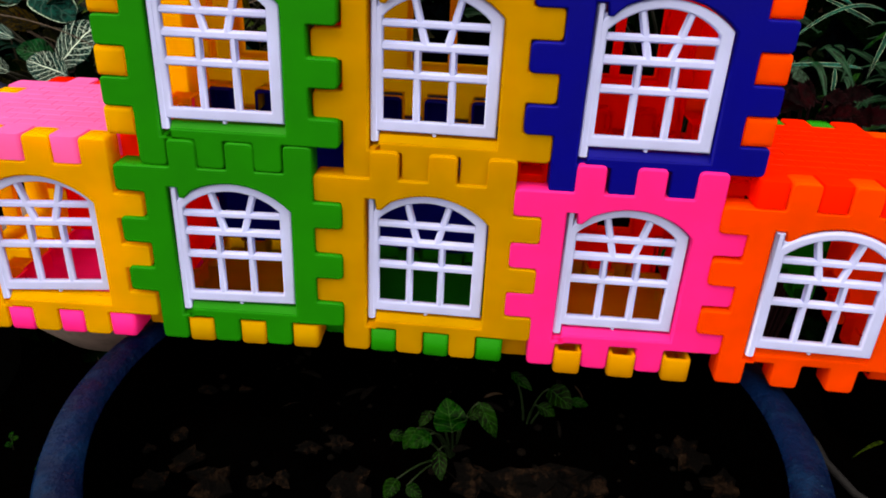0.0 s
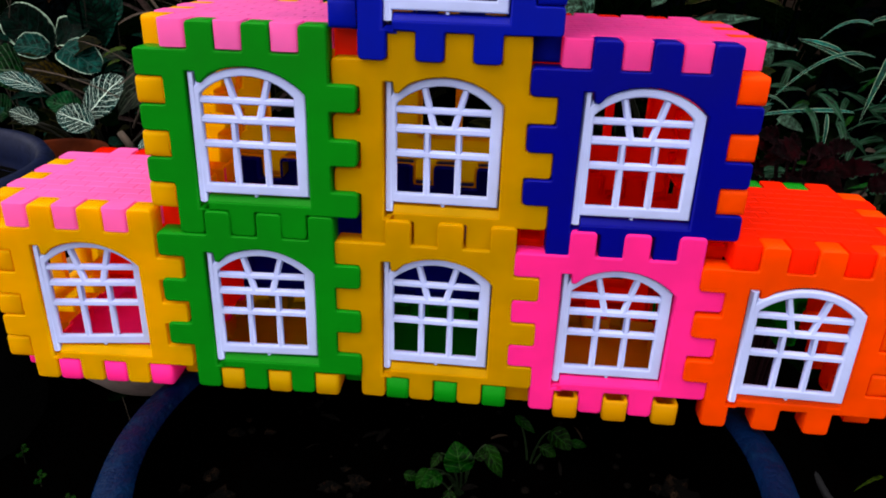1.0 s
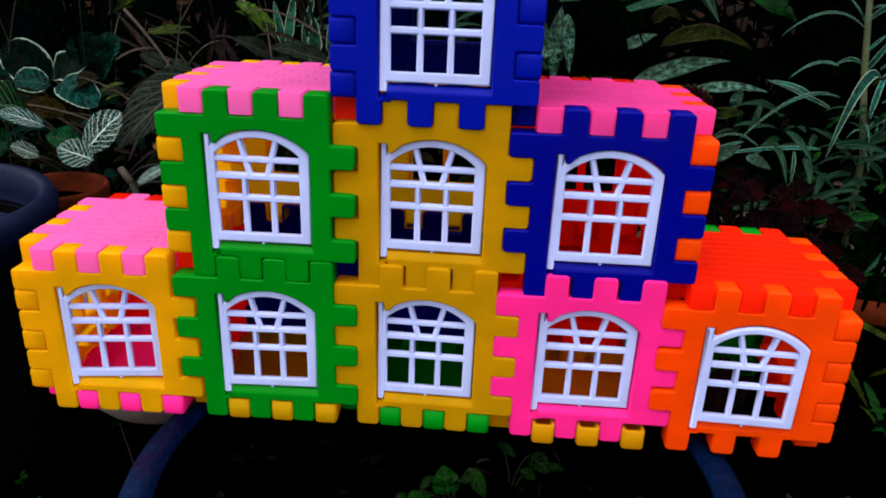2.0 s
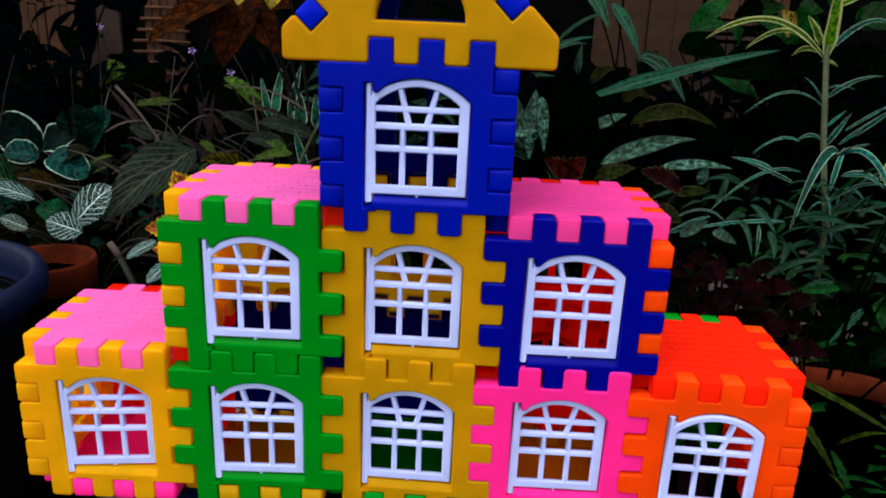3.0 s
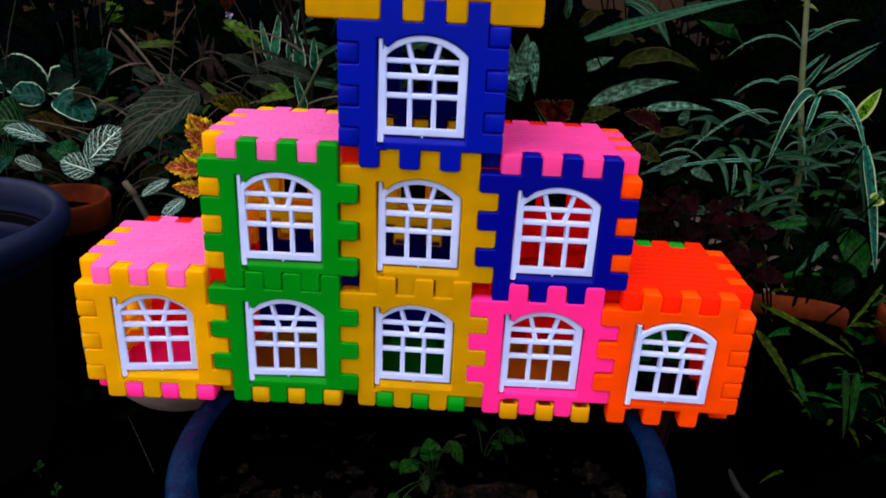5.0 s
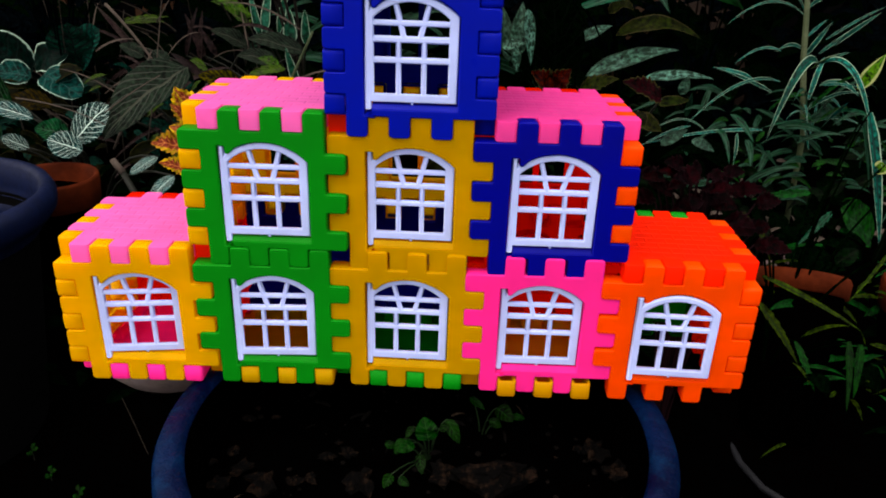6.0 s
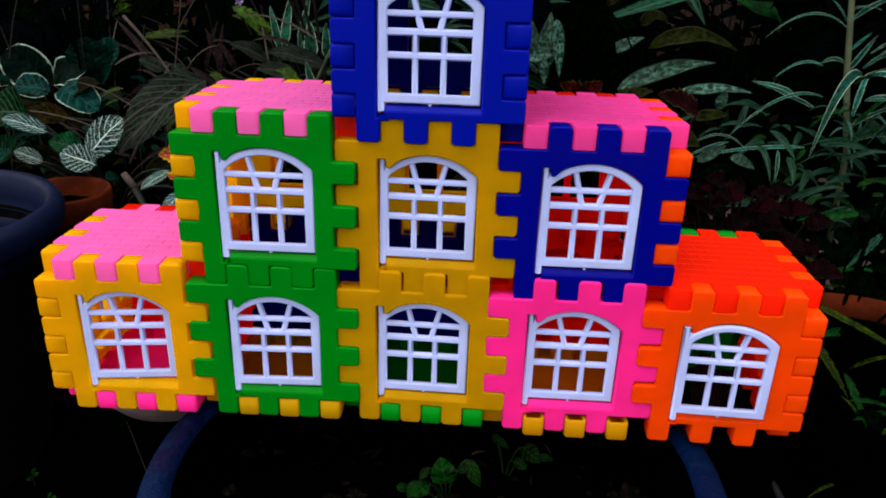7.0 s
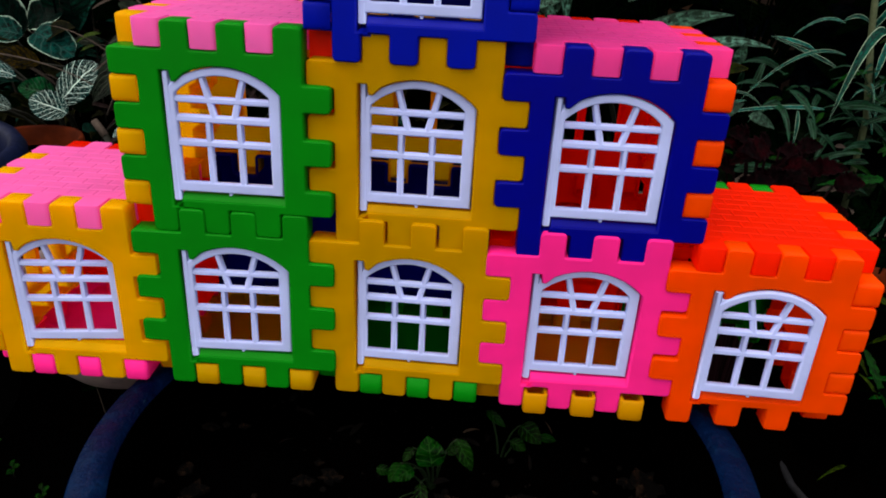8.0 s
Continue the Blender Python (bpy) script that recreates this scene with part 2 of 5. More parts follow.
# far below soil's own tone: the deep shade is in this colour
SOIL_SHADE = rough_matter("soil_and_shade", (0.0002, 0.0001, 0.0001), (0.0002, 0.0002, 0.0002), 18.0, 0.95, 0.004, gloss=0.0)
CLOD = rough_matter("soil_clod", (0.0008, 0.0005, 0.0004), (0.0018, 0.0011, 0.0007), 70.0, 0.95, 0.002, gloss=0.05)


def worn_paint(name):
    """Old glossy blue paint: cloudy, with pale scuffs, small raised flakes and painted glints."""
    m, t, b = nodes_of(name)
    big, mid, small = noise_of(t, 22.0, 3.0), noise_of(t, 90.0, 4.0, 0.6), noise_of(t, 420.0, 3.0, 0.6)
    base = mix(t, ramp(t, big, 0.35, 0.65), (0.0001, 0.0011, 0.011), (0.0002, 0.007, 0.034))
    purple = mix(t, ramp(t, noise_of(t, 31.0, 2.0), 0.6, 0.72, 0.0, 0.45), base, (0.006, 0.001, 0.02))
    scuffed = mix(t, ramp(t, mid, 0.52, 0.72, 0.0, 0.6), purple, (0.0006, 0.015, 0.05))
    # pale specks: chipped paint and specular glints, both put in as colour
    glint_flecks = mix(t, ramp(t, small, 0.7, 0.77, 0.0, 0.8), scuffed, (0.03, 0.09, 0.13))
    t.links.new(glint_flecks, b.inputs["Base Color"])
    t.links.new(ramp(t, mid, 0.3, 0.7, 0.22, 0.5), b.inputs["Roughness"])
    b.inputs["Specular IOR Level"].default_value = 0.03
    bump(t, b, math_node(t, "ADD", mid, math_node(t, "MULTIPLY", small, 0.4)), 0.6, 0.004)
    return m


BLUE_PAINT = worn_paint("worn_blue_paint")
PALE_STEM = rough_matter("pale_green_stem", (0.0605, 0.0756, 0.0378), (0.0378, 0.0529, 0.0227), 40.0, 0.6)
DARK_POT = rough_matter("blue_grey_plastic", (0.0015, 0.0035, 0.017), (0.0025, 0.0055, 0.026), 25.0, 0.5, 0.0003, gloss=0.08)
TERRACOTTA = rough_matter("terracotta", (0.075, 0.011, 0.002), (0.03, 0.0045, 0.001), 22.0, 0.85, 0.001, gloss=0.04)
PALE_CLAY = rough_matter("pale_clay", (0.1814, 0.1411, 0.1361), (0.1411, 0.1008, 0.0958), 20.0, 0.7, 0.0006)
BAMBOO = rough_matter("red_brown_board", (0.065, 0.027, 0.0105), (0.026, 0.0105, 0.0045), 9.0, 0.75, 0.001)
PLANK = rough_matter("grey_brown_plank", (0.034, 0.0165, 0.0078), (0.016, 0.008, 0.0042), 7.0, 0.8, 0.001)
LITTER = rough_matter("brown_leaf_litter", (0.0235, 0.0141, 0.0082), (0.0129, 0.0076, 0.0047), 80.0, 0.85)


def torn_bark(name):
    """Near-black bark with paler torn patches."""
    m, t, b = nodes_of(name)
    place = t.nodes.new("ShaderNodeNewGeometry").outputs["Position"]
    patch, fibre = noise_of(t, 150.0, 4.0, 0.7, place), noise_of(t, 520.0, 4.0, 0.7, place)
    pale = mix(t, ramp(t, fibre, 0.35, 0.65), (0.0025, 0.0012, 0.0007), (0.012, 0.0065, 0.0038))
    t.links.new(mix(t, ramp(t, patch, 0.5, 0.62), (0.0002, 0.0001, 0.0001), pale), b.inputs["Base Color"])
    b.inputs["Roughness"].default_value = 0.85
    b.inputs["Specular IOR Level"].default_value = 0.04
    bump(t, b, fibre, 0.8, 0.002)
    return m


BARK = torn_bark("torn_bark")
GREY_BOARD = rough_matter("weathered_grey_board", (0.03, 0.0175, 0.0125), (0.011, 0.0068, 0.005), 12.0, 0.8, 0.001)
# near black, used where a surface carries its shade as colour
SHADE_BLACK = rough_matter("shade_black", (0.0004, 0.0004, 0.0005), (0.0008, 0.0008, 0.001), 18.0, 0.9, 0.001, gloss=0.03)
PALE_TWIG = rough_matter("pale_dry_twig", (0.0645, 0.0484, 0.0403), (0.0403, 0.0302, 0.0242), 60.0, 0.85, 0.001)
BLUE_GREY = rough_matter("grey_blue_rubber", (0.0049, 0.0052, 0.0077), (0.0031, 0.0035, 0.0049), 60.0, 0.7, 0.0003)
PEBBLE = rough_matter("pinkish_pebble", (0.0907, 0.0605, 0.0635), (0.0665, 0.0454, 0.0454), 40.0, 0.8, 0.001)


# ---- mesh helpers ----
def link_mesh(name, bm, material, smooth=False):
    me = bpy.data.meshes.new(name)
    bm.to_mesh(me)
    bm.free()
    if material:
        me.materials.append(material)
    if smooth:
        for p in me.polygons:
            p.use_smooth = True
    return me


def part(name, bm, material, parent, label="", smooth=False):
    ob = new(name, link_mesh(name, bm, material, smooth))
    ob.parent = parent
    return tagged(ob, label)


def rounded(points, convex=0.19, concave=0.06, steps=3):
    """A closed outline (counter-clockwise) with its corners rounded."""
    pts = [Vector(p) for p in points]
    pts = [p for i, p in enumerate(pts) if (p - pts[i - 1]).length > 1e-5]
    clean = []
    for i, p in enumerate(pts):
        a, b = p - pts[i - 1], pts[(i + 1) % len(pts)] - p
        if abs(a.x * b.y - a.y * b.x) > 1e-6:
            clean.append(p)
    out = []
    for i, p in enumerate(clean):
        a, b = clean[i - 1] - p, clean[(i + 1) % len(clean)] - p
        turn = -a.x * b.y + a.y * b.x
        r = min(convex if turn > 0 else concave, 0.45 * a.length, 0.45 * b.length)
        p0, p1 = p + a.normalized() * r, p + b.normalized() * r
        for k in range(steps + 1):
            f = k / steps
            out.append(p0 * (1 - f) ** 2 + p * 2 * f * (1 - f) + p1 * f ** 2)
    return out


def shrink(points, d):
    """The outline moved inwards by d."""
    out = []
    for i, p in enumerate(points):
        a, b = (p - points[i - 1]).normalized(), (points[(i + 1) % len(points)] - p).normalized()
        na, nb = Vector((-a.y, a.x)), Vector((-b.y, b.x))
        n = na + nb
        n = n / max(0.35, n.length_squared / 2)
        out.append(p + n * d)
    return out


def slab(outer, holes=(), thick=1.0, edge=0.11, scale=U, back_edge=0.05, wall=0.0, hollow=False, lip=0.0):
    """A plate from an outline in x and z: front at y 0, back at y thick, all edges rounded over. Holes are clockwise outlines.
    With a wall the plate is a moulded shell of that thickness, open at the back; a hollow one is a thin moulded skin, its open edge turned in by the lip."""
    bm = bmesh.new()
    rings = [(edge, 0.0), (edge * 0.35, edge * 0.2), (0.0, edge), (0.0, thick - back_edge)]
    if hollow:
        rings[-1] = (0.0, thick)
        if lip:
            rings.append((lip, thick))
    else:
        rings += [(wall * 0.3, thick), (wall * 0.8, thick), (wall, thick - back_edge), (wall, wall)] if wall else [(back_edge, thick)]
    first, last = [], []
    for loop in (outer, *holes):
        made = []
        for inset, y in rings:
            pts = shrink(loop, inset) if inset else loop
            made.append([bm.verts.new((p.x * scale, y * scale, p.y * scale)) for p in pts])
        n = len(loop)
        for r0, r1 in zip(made, made[1:]):
            for i in range(n):
                f = bm.faces.new((r0[i], r0[(i + 1) % n], r1[(i + 1) % n], r1[i]))
                f.smooth = True
        for ring, bag in ((made[0], first), (made[-1], last)):
            bag += [bm.edges.get((ring[i], ring[(i + 1) % n])) for i in range(n)]
    for bag in ((first,) if hollow else (first, last)):
        bmesh.ops.triangle_fill(bm, edges=bag, use_beauty=True, use_dissolve=False)
    bmesh.ops.recalc_face_normals(bm, faces=bm.faces)
    return bm


def box_into(bm, x0, x1, y0, y1, z0, z1, bevel=0.0):
    vs = [bm.verts.new((x, y, z)) for x in (x0, x1) for y in (y0, y1) for z in (z0, z1)]
    fs = [bm.faces.new([vs[i] for i in q]) for q in ((0, 1, 3, 2), (4, 6, 7, 5), (0, 4, 5, 1), (2, 3, 7, 6), (0, 2, 6, 4), (1, 5, 7, 3))]
    if bevel:
        es = list({e for f in fs for e in f.edges})
        bmesh.ops.bevel(bm, geom=es, offset=bevel, segments=2, affect="EDGES", profile=0.6)


def bar_into(bm, a, b, width, y0, y1, round_by=0.3):
    """A flat bar between two points in x and z, with a slightly crowned front."""
    a, b = Vector(a), Vector(b)
    d = (b - a).normalized()
    n = Vector((-d.y, d.x)) * width / 2
    ring = []
    for p in (a, b):
        ring.append([bm.verts.new(((p + n * k).x, y, (p + n * k).y)) for k, y in ((-1, y1), (-1, y0 + round_by * width), (-0.5, y0), (0.5, y0), (1, y0 + round_by * width), (1, y1))])
    for i in range(6):
        f = bm.faces.new((ring[0][i], ring[0][(i + 1) % 6], ring[1][(i + 1) % 6], ring[1][i]))
        f.smooth = i in (1, 3)
    bm.faces.new(ring[0])
    bm.faces.new(ring[1][::-1])


def lathe(profile, turns=64, wobble=0.0, seed=3.0):
    """A round body about z from its outline of (radius, height), closed at both ends if it starts and ends on the axis."""
    bm = bmesh.new()
    rings = []
    for r, z in profile:
        if r < 1e-6:
            rings.append([bm.verts.new((0, 0, z))])
            continue
        ring = []
        for k in range(turns):
            a = 2 * math.pi * k / turns
            d = 1 + wobble * noise.noise((math.cos(a) * 1.7 + seed, math.sin(a) * 1.7, z * 14))
            ring.append(bm.verts.new((r * d * math.cos(a), r * d * math.sin(a), z)))
        rings.append(ring)
    for a, b in zip(rings, rings[1:]):
        for k in range(turns):
            j = (k + 1) % turns
            if len(a) == 1:
                f = bm.faces.new((a[0], b[j], b[k]))
            elif len(b) == 1:
                f = bm.faces.new((a[k], a[j], b[0]))
            else:
                f = bm.faces.new((a[k], a[j], b[j], b[k]))
            f.smooth = True
    bmesh.ops.recalc_face_normals(bm, faces=bm.faces)
    return bm


def tube_into(bm, points, r0, r1, sides=6):
    pts = [Vector(p) for p in points]
    rings = []
    for i, p in enumerate(pts):
        d = (pts[min(i + 1, len(pts) - 1)] - pts[max(i - 1, 0)]).normalized()
        a = d.orthogonal().normalized()
        if abs(d.z) < 0.99:
            a = d.cross(Vector((0, 0, 1))).normalized()
        b = d.cross(a)
        r = r0 + (r1 - r0) * i / (len(pts) - 1)
        rings.append([bm.verts.new(p + (a * math.cos(t) + b * math.sin(t)) * r) for t in (2 * math.pi * k / sides for k in range(sides))])
    for u, v in zip(rings, rings[1:]):
        for k in range(sides):
            bm.faces.new((u[k], u[(k + 1) % sides], v[(k + 1) % sides], v[k])).smooth = True
    bm.faces.new(rings[0][::-1])
    bm.faces.new(rings[-1])


def bend(a, c, b, n):
    a, c, b = Vector(a), Vector(c), Vector(b)
    return [a * (1 - f) ** 2 + c * 2 * f * (1 - f) + b * f * f for f in (k / n for k in range(n + 1))]


SHAPES = {
    "ovate": lambda s: math.sin(math.pi * s ** 0.8) ** 0.75 * (1 - 0.25 * s),
    "round": lambda s: math.sqrt(max(0.0, 1 - (2 * s - 1) ** 2)) ** 0.9,
    "lance": lambda s: math.sin(math.pi * s ** 0.75) ** 0.85 * (1 - 0.35 * s),
    "blade": lambda s: min(1.0, 0.45 + s * 3) * (1 - s ** 2.2) ** 0.8,
    "oval": lambda s: math.sin(math.pi * s ** 0.92) ** 0.62,
    "serrate": lambda s: math.sin(math.pi * s ** 0.75) ** 0.8 * (1 - 0.3 * s) * (0.80 + 0.34 * ((s * 7.0) % 1.0)),
}


def leaf_into(bm, base, tip, width, arch, shape, face=(0.0, -0.72, 0.7), seed=0.0, fold=0.34, ripple=0.13, fine=True):
    """A leaf from its foot to its tip, bowed up by arch of its length, with a folded, slightly rippled blade. UV: along, across."""
    base, tip, up = Vector(base), Vector(tip), Vector(face).normalized()
    length = (tip - base).length
    rise = Vector((0, 0, 1)) if arch > 0.1 else up
    n = (22 if shape in ("serrate", "blade") else 14) if fine else 6
    if shape == "serrate" and fine:
        n = 42
    line = bend(base, (base + tip) / 2 + rise * arch * 2 * length, tip, n)
    uv = bm.loops.layers.uv.verify()
    across = (-1.0, -0.86, -0.45, 0.0, 0.45, 0.86, 1.0) if fine else (-1.0, 0.0, 1.0)
    rows = []
    for i, p in enumerate(line):
        s = i / n
        d = (line[min(i + 1, n)] - line[max(i - 1, 0)]).normalized()
        side = d.cross(up)
        side = side.normalized() if side.length > 0.05 else d.orthogonal().normalized()
        nrm = side.cross(d).normalized()
        w = max(0.0015, SHAPES[shape](s)) * width / 2
        row = []
        for v in across:
            lift = abs(v) * fold * w + ripple * w * noise.noise((s * 4.5 + seed, v * 1.5, seed * 3.1)) * 2.4
            row.append((bm.verts.new(p + side * v * w + nrm * lift), s, v))
        rows.append(row)
    for a, b in zip(rows, rows[1:]):
        for k in range(len(across) - 1):
            quad = (a[k], a[k + 1], b[k + 1], b[k])
            f = bm.faces.new([q[0] for q in quad])
            f.smooth = True
            for loop, q in zip(f.loops, quad):
                loop[uv].uv = (q[1], q[2] * 0.5 + 0.5)


ROOTS = {}


def plant(name, label, category, root):
    ob = tagged(new(name), label, category)
    ob.location = root
    ROOTS[ob.name] = (Vector(root), [])
    return ob


def leaf(owner, base, tip, width, arch, material, shape, fold=0.34, ripple=0.13):
    root, feet = ROOTS[owner.name]
    bm = bmesh.new()
    leaf_into(bm, Vector(base) - root, Vector(tip) - root, width, arch, shape, seed=len(feet) * 1.37 + root.x * 10, fold=fold, ripple=ripple)
    ob = part("leaf", bm, material, owner)
    feet.append(Vector(base))
    return ob


def stems(owner, material, thick=0.0018, spread=0.25):
    """A stalk from the plant's root to the foot of every leaf."""
    root, feet = ROOTS[owner.name]
    for p in feet:
        bm = bmesh.new()
        q = p - root
        tube_into(bm, bend((0, 0, -0.01), (q.x * spread, q.y * spread, q.z * 0.8), q, 7), thick * 1.5, thick * 0.7, 5)
        part("stalk", bm, material, owner)


# ---- the toy castle ----
TABS = {"bottom": (0, 2, 4), "right": (0, 2, 4), "top": (1, 3, 5), "left": (1, 3, 5)}
GAP = 0.005


def panel_outline(missing=()):
    """Six notches by six, with three square tabs on every side, the same on all four after a quarter turn. missing: (side, tab) left out."""
    pts = []
    corner, along, out = Vector((0, 0)), Vector((1, 0)), Vector((0, -1))
    for side in ("bottom", "right", "top", "left"):
        order = TABS[side] if side in ("bottom", "right") else tuple(5 - i for i in TABS[side])
        pts.append(corner)
        for i in range(6):
            if i in order and (side, i) not in missing:
                a, b = (i + GAP if i else 0), (i + 1 - GAP if i < 5 else 6)
                pts += [corner + along * a, corner + along * a + out * (1 - GAP), corner + along * b + out * (1 - GAP), corner + along * b]
        corner = corner + along * 6
        along, out = Vector((-along.y, along.x)), Vector((-out.y, out.x))
    return rounded(pts)


def arch_points(x0, x1, z0, spring, apex, steps=14):
    """Clockwise outline of an opening with a flat arch over it."""
    cx, half, rise = (x0 + x1) / 2, (x1 - x0) / 2, apex - spring
    r = (half * half + rise * rise) / (2 * rise)
    turn = math.asin(half / r)
    arc = [Vector((cx + r * math.sin(a), apex - r + r * math.cos(a))) for a in (-turn + 2 * turn * k / steps for k in range(steps + 1))]
    return [Vector((x1, z0)), Vector((x0, z0))] + arc


OPENING = dict(x0=0.92, x1=5.18, z0=0.36, spring=4.56, apex=5.47)


def opening_outline():
    """The arched window opening, with the slot for the sash's hinge rod beside it."""
    pts = arch_points(**OPENING)
    right_foot, arc = pts[0], pts[2:]
    foot, low = OPENING["z0"], 0.06
    slot = [Vector((1.2, foot)), Vector((1.19, low)), Vector((0.85, low)), Vector((0.85, 5.24)), Vector((1.19, 5.24)), Vector((1.23, 4.86)), Vector((1.4, 4.84))]
    return [right_foot] + slot + [p for p in arc if p.x > 1.55]


PANEL_MESHES = {}


FIELD = [Vector(p) for p in ((5.85, 0.15), (0.15, 0.15), (0.15, 5.85), (5.85, 5.85))]   # where a roof panel carries its bricks


def panel_mesh(style, material):
    key = (style, material.name)
    if key not in PANEL_MESHES:
        holes = {"window": [opening_outline()], "high": [arch_points(1.3, 4.7, 1.42, 4.45, 5.25)], "brick": [FIELD], "brick_cut": [FIELD]}.get(style, [])
        bm = slab(panel_outline((("right", 0),) if style == "brick_cut" else ()), holes, thick=0.96, wall=0.16, edge=0.02 if style.startswith("brick") else 0.07, hollow=style not in ("window", "cup"), lip=0.13 if style in ("high", "plain") else 0.0)
        if style == "high":   # the upright between its two lights
            box_into(bm, 2.84 * U, 3.14 * U, 0.06 * U, 0.66 * U, 1.4 * U, 5.26 * U)
        if style == "window":   # the sloping sill
            ends = [[bm.verts.new((x * U, y * U, z * U)) for y, z in ((0.02, 0.27), (0.07, 0.34), (0.26, 0.57), (0.6, 0.58), (0.6, 0.3))] for x in (1.21, 5.2)]
            for i in range(5):
                bm.faces.new((ends[0][i], ends[1][i], ends[1][(i + 1) % 5], ends[0][(i + 1) % 5]))
            bm.faces.new(ends[0])
            bm.faces.new(ends[1][::-1])
        PANEL_MESHES[key] = link_mesh("panel", bm, material)
    return PANEL_MESHES[key]


def brick_relief_mesh(material):
    """A square field of low bricks with sunk joints, moulded in one skin."""
    bm = bmesh.new()
    lo, hi, rows, joint, e, y = 0.13, 5.87, 9, 0.05, 0.06, 0.0
    high, long = (hi - lo) / rows, (hi - lo) / 5.5
    def quad(x0, x1, z0, z1, depth):
        return [bm.verts.new((p[0] * U, depth * U, p[1] * U)) for p in ((x0, z0), (x1, z0), (x1, z1), (x0, z1))]
    for r in range(rows):
        z0, z1 = lo + r * high, lo + (r + 1) * high - joint
        bm.faces.new(quad(lo, hi, z1, z1 + joint, 0.021))
        x = lo - (long * 0.5 if r % 2 else 0.0)
        while x < hi - 0.01:
            a, b = max(x, lo), min(x + long - joint, hi)
            foot, head = quad(a, b, z0, z1, 0.021), quad(a + e, b - e, z0 + e, z1 - e, y)
            bm.faces.new(head)
            for i in range(4):
                bm.faces.new((foot[i], foot[(i + 1) % 4], head[(i + 1) % 4], head[i]))
            if b < hi:
                bm.faces.new(quad(b, b + joint, z0, z1, 0.021))
            x += long
    bmesh.ops.remove_doubles(bm, verts=bm.verts, dist=1e-6)
    bmesh.ops.recalc_face_normals(bm, faces=bm.faces)
    return link_mesh("brick_relief", bm, material)


def sash_mesh():
    """The white window: arched rim, hinge rod, rails, glazing bars and two slanting bars under the arch."""
    bm = bmesh.new()
    y0, y1 = 0.0, 0.3 * U
    u = lambda *p: tuple(v * U for v in p)
    x0, x1, z0, spring, apex = 0.93, 5.13, 0.68, 4.56, 5.41
    outer = arch_points(x0, x1, z0, spring, apex, 16)
    inner = arch_points(x0 + 0.37, x1 - 0.43, z0 + 0.38, spring - 0.13, apex - 0.29, 16)
    rim = slab(outer[::-1], [inner], thick=0.3, edge=0.07)
    me = bpy.data.meshes.new("rim")
    rim.to_mesh(me)
    rim.free()
    bm.from_mesh(me)
    bpy.data.meshes.remove(me)
    steps = iter(range(20))
    bar = lambda a, b, w: bar_into(bm, u(*a), u(*b), w * U, y0 + (0.03 + 0.004 * next(steps)) * U, y0 + 0.24 * U, 0.36)
    for z, w in ((2.58, 0.28), (3.5, 0.30), (4.21, 0.25)):
        bar((x0 + 0.3, z), (x1 - 0.34, z), w)
    for x in (2.42, 3.58):
        bar((x, z0 + 0.2), (x, 3.5), 0.25)
    bar((2.68, 3.5), (2.26, 5.14), 0.25)
    bar((3.37, 3.5), (3.82, 5.14), 0.25)
    bar_into(bm, u(1.03, 0.32), u(1.03, 5.2), 0.28 * U, y0 - 0.015 * U, y0 + 0.26 * U, 0.3)
    bar((1.1, 4.8), (1.4, 4.86), 0.2)
    bar((3.06, 0.58), (3.06, 0.76), 0.13)
    return link_mesh("window_sash", bm, WHITE)


castle = tagged(new("toy_castle"), "bright plastic panel castle with white windows standing on a plant pot", "toy castle")
castle.location = (0, 0, 0)
SASH = sash_mesh()
RELIEFS = {}
NAMES = {"front": "wall_panel", "back": "wall_panel", "left": "wall_panel", "right": "wall_panel", "top": "roof_panel", "bottom": "floor_panel"}


# how each block sits in its row: sideways, inwards and up in millimetres, and its turn in degrees
SEAT = {(0, 0): (-1.2, -0.6, -0.9, 1.1), (1, 0): (0.5, -1.0, 0.8, 0.8), (2, 0): (0.0, 0.2, 0.6, -1.3), (3, 0): (-0.4, -0.3, 0.9, 0.3), (4, 0): (-0.8, -1.9, -0.2, -1.0),
        (1, 1): (0.2, -0.3, 0.9, -0.5), (2, 1): (0.6, 2.2, -0.2, -1.0), (3, 1): (0.7, 1.1, -0.4, 0.9), (2, 2): (0.6, 0.6, -0.3, -0.4)}


def seat(c, level):
    """The pose of a block: its front's foot, three notches in from its side, as it sits among its neighbours."""
    dx, dy, dz, turn = SEAT[c, level]
    return pose((7 * c - 14) * U + dx / 1000, dy / 1000, Z0 + 7 * level * U + dz / 1000, 0, 0, turn)


def facing(side, c, level):
    """The pose of a panel on one side of the block in column c at a level."""
    x, z = -3 * U, 0.0
    eight, seven, six = 8 * U, 7 * U, 6 * U
    rows = {
        "front": ((1, 0, 0), (0, 1, 0), (0, 0, 1), (x, 0, z)),
        "back": ((-1, 0, 0), (0, -1, 0), (0, 0, 1), (x + six, eight, z)),
        "left": ((0, -1, 0), (1, 0, 0), (0, 0, 1), (x - U, seven, z)),
        "right": ((0, 1, 0), (-1, 0, 0), (0, 0, 1), (x + seven, U, z)),
        "top": ((1, 0, 0), (0, 0, -1), (0, 1, 0), (x, U, z + seven)),
        "bottom": ((1, 0, 0), (0, 0, 1), (0, -1, 0), (x, seven, z - U)),
    }[side]
    m = Matrix.Identity(4)
    for k, v in enumerate(rows):
        for i in range(3):
            m[i][k] = v[i]
    return seat(c, level) @ m


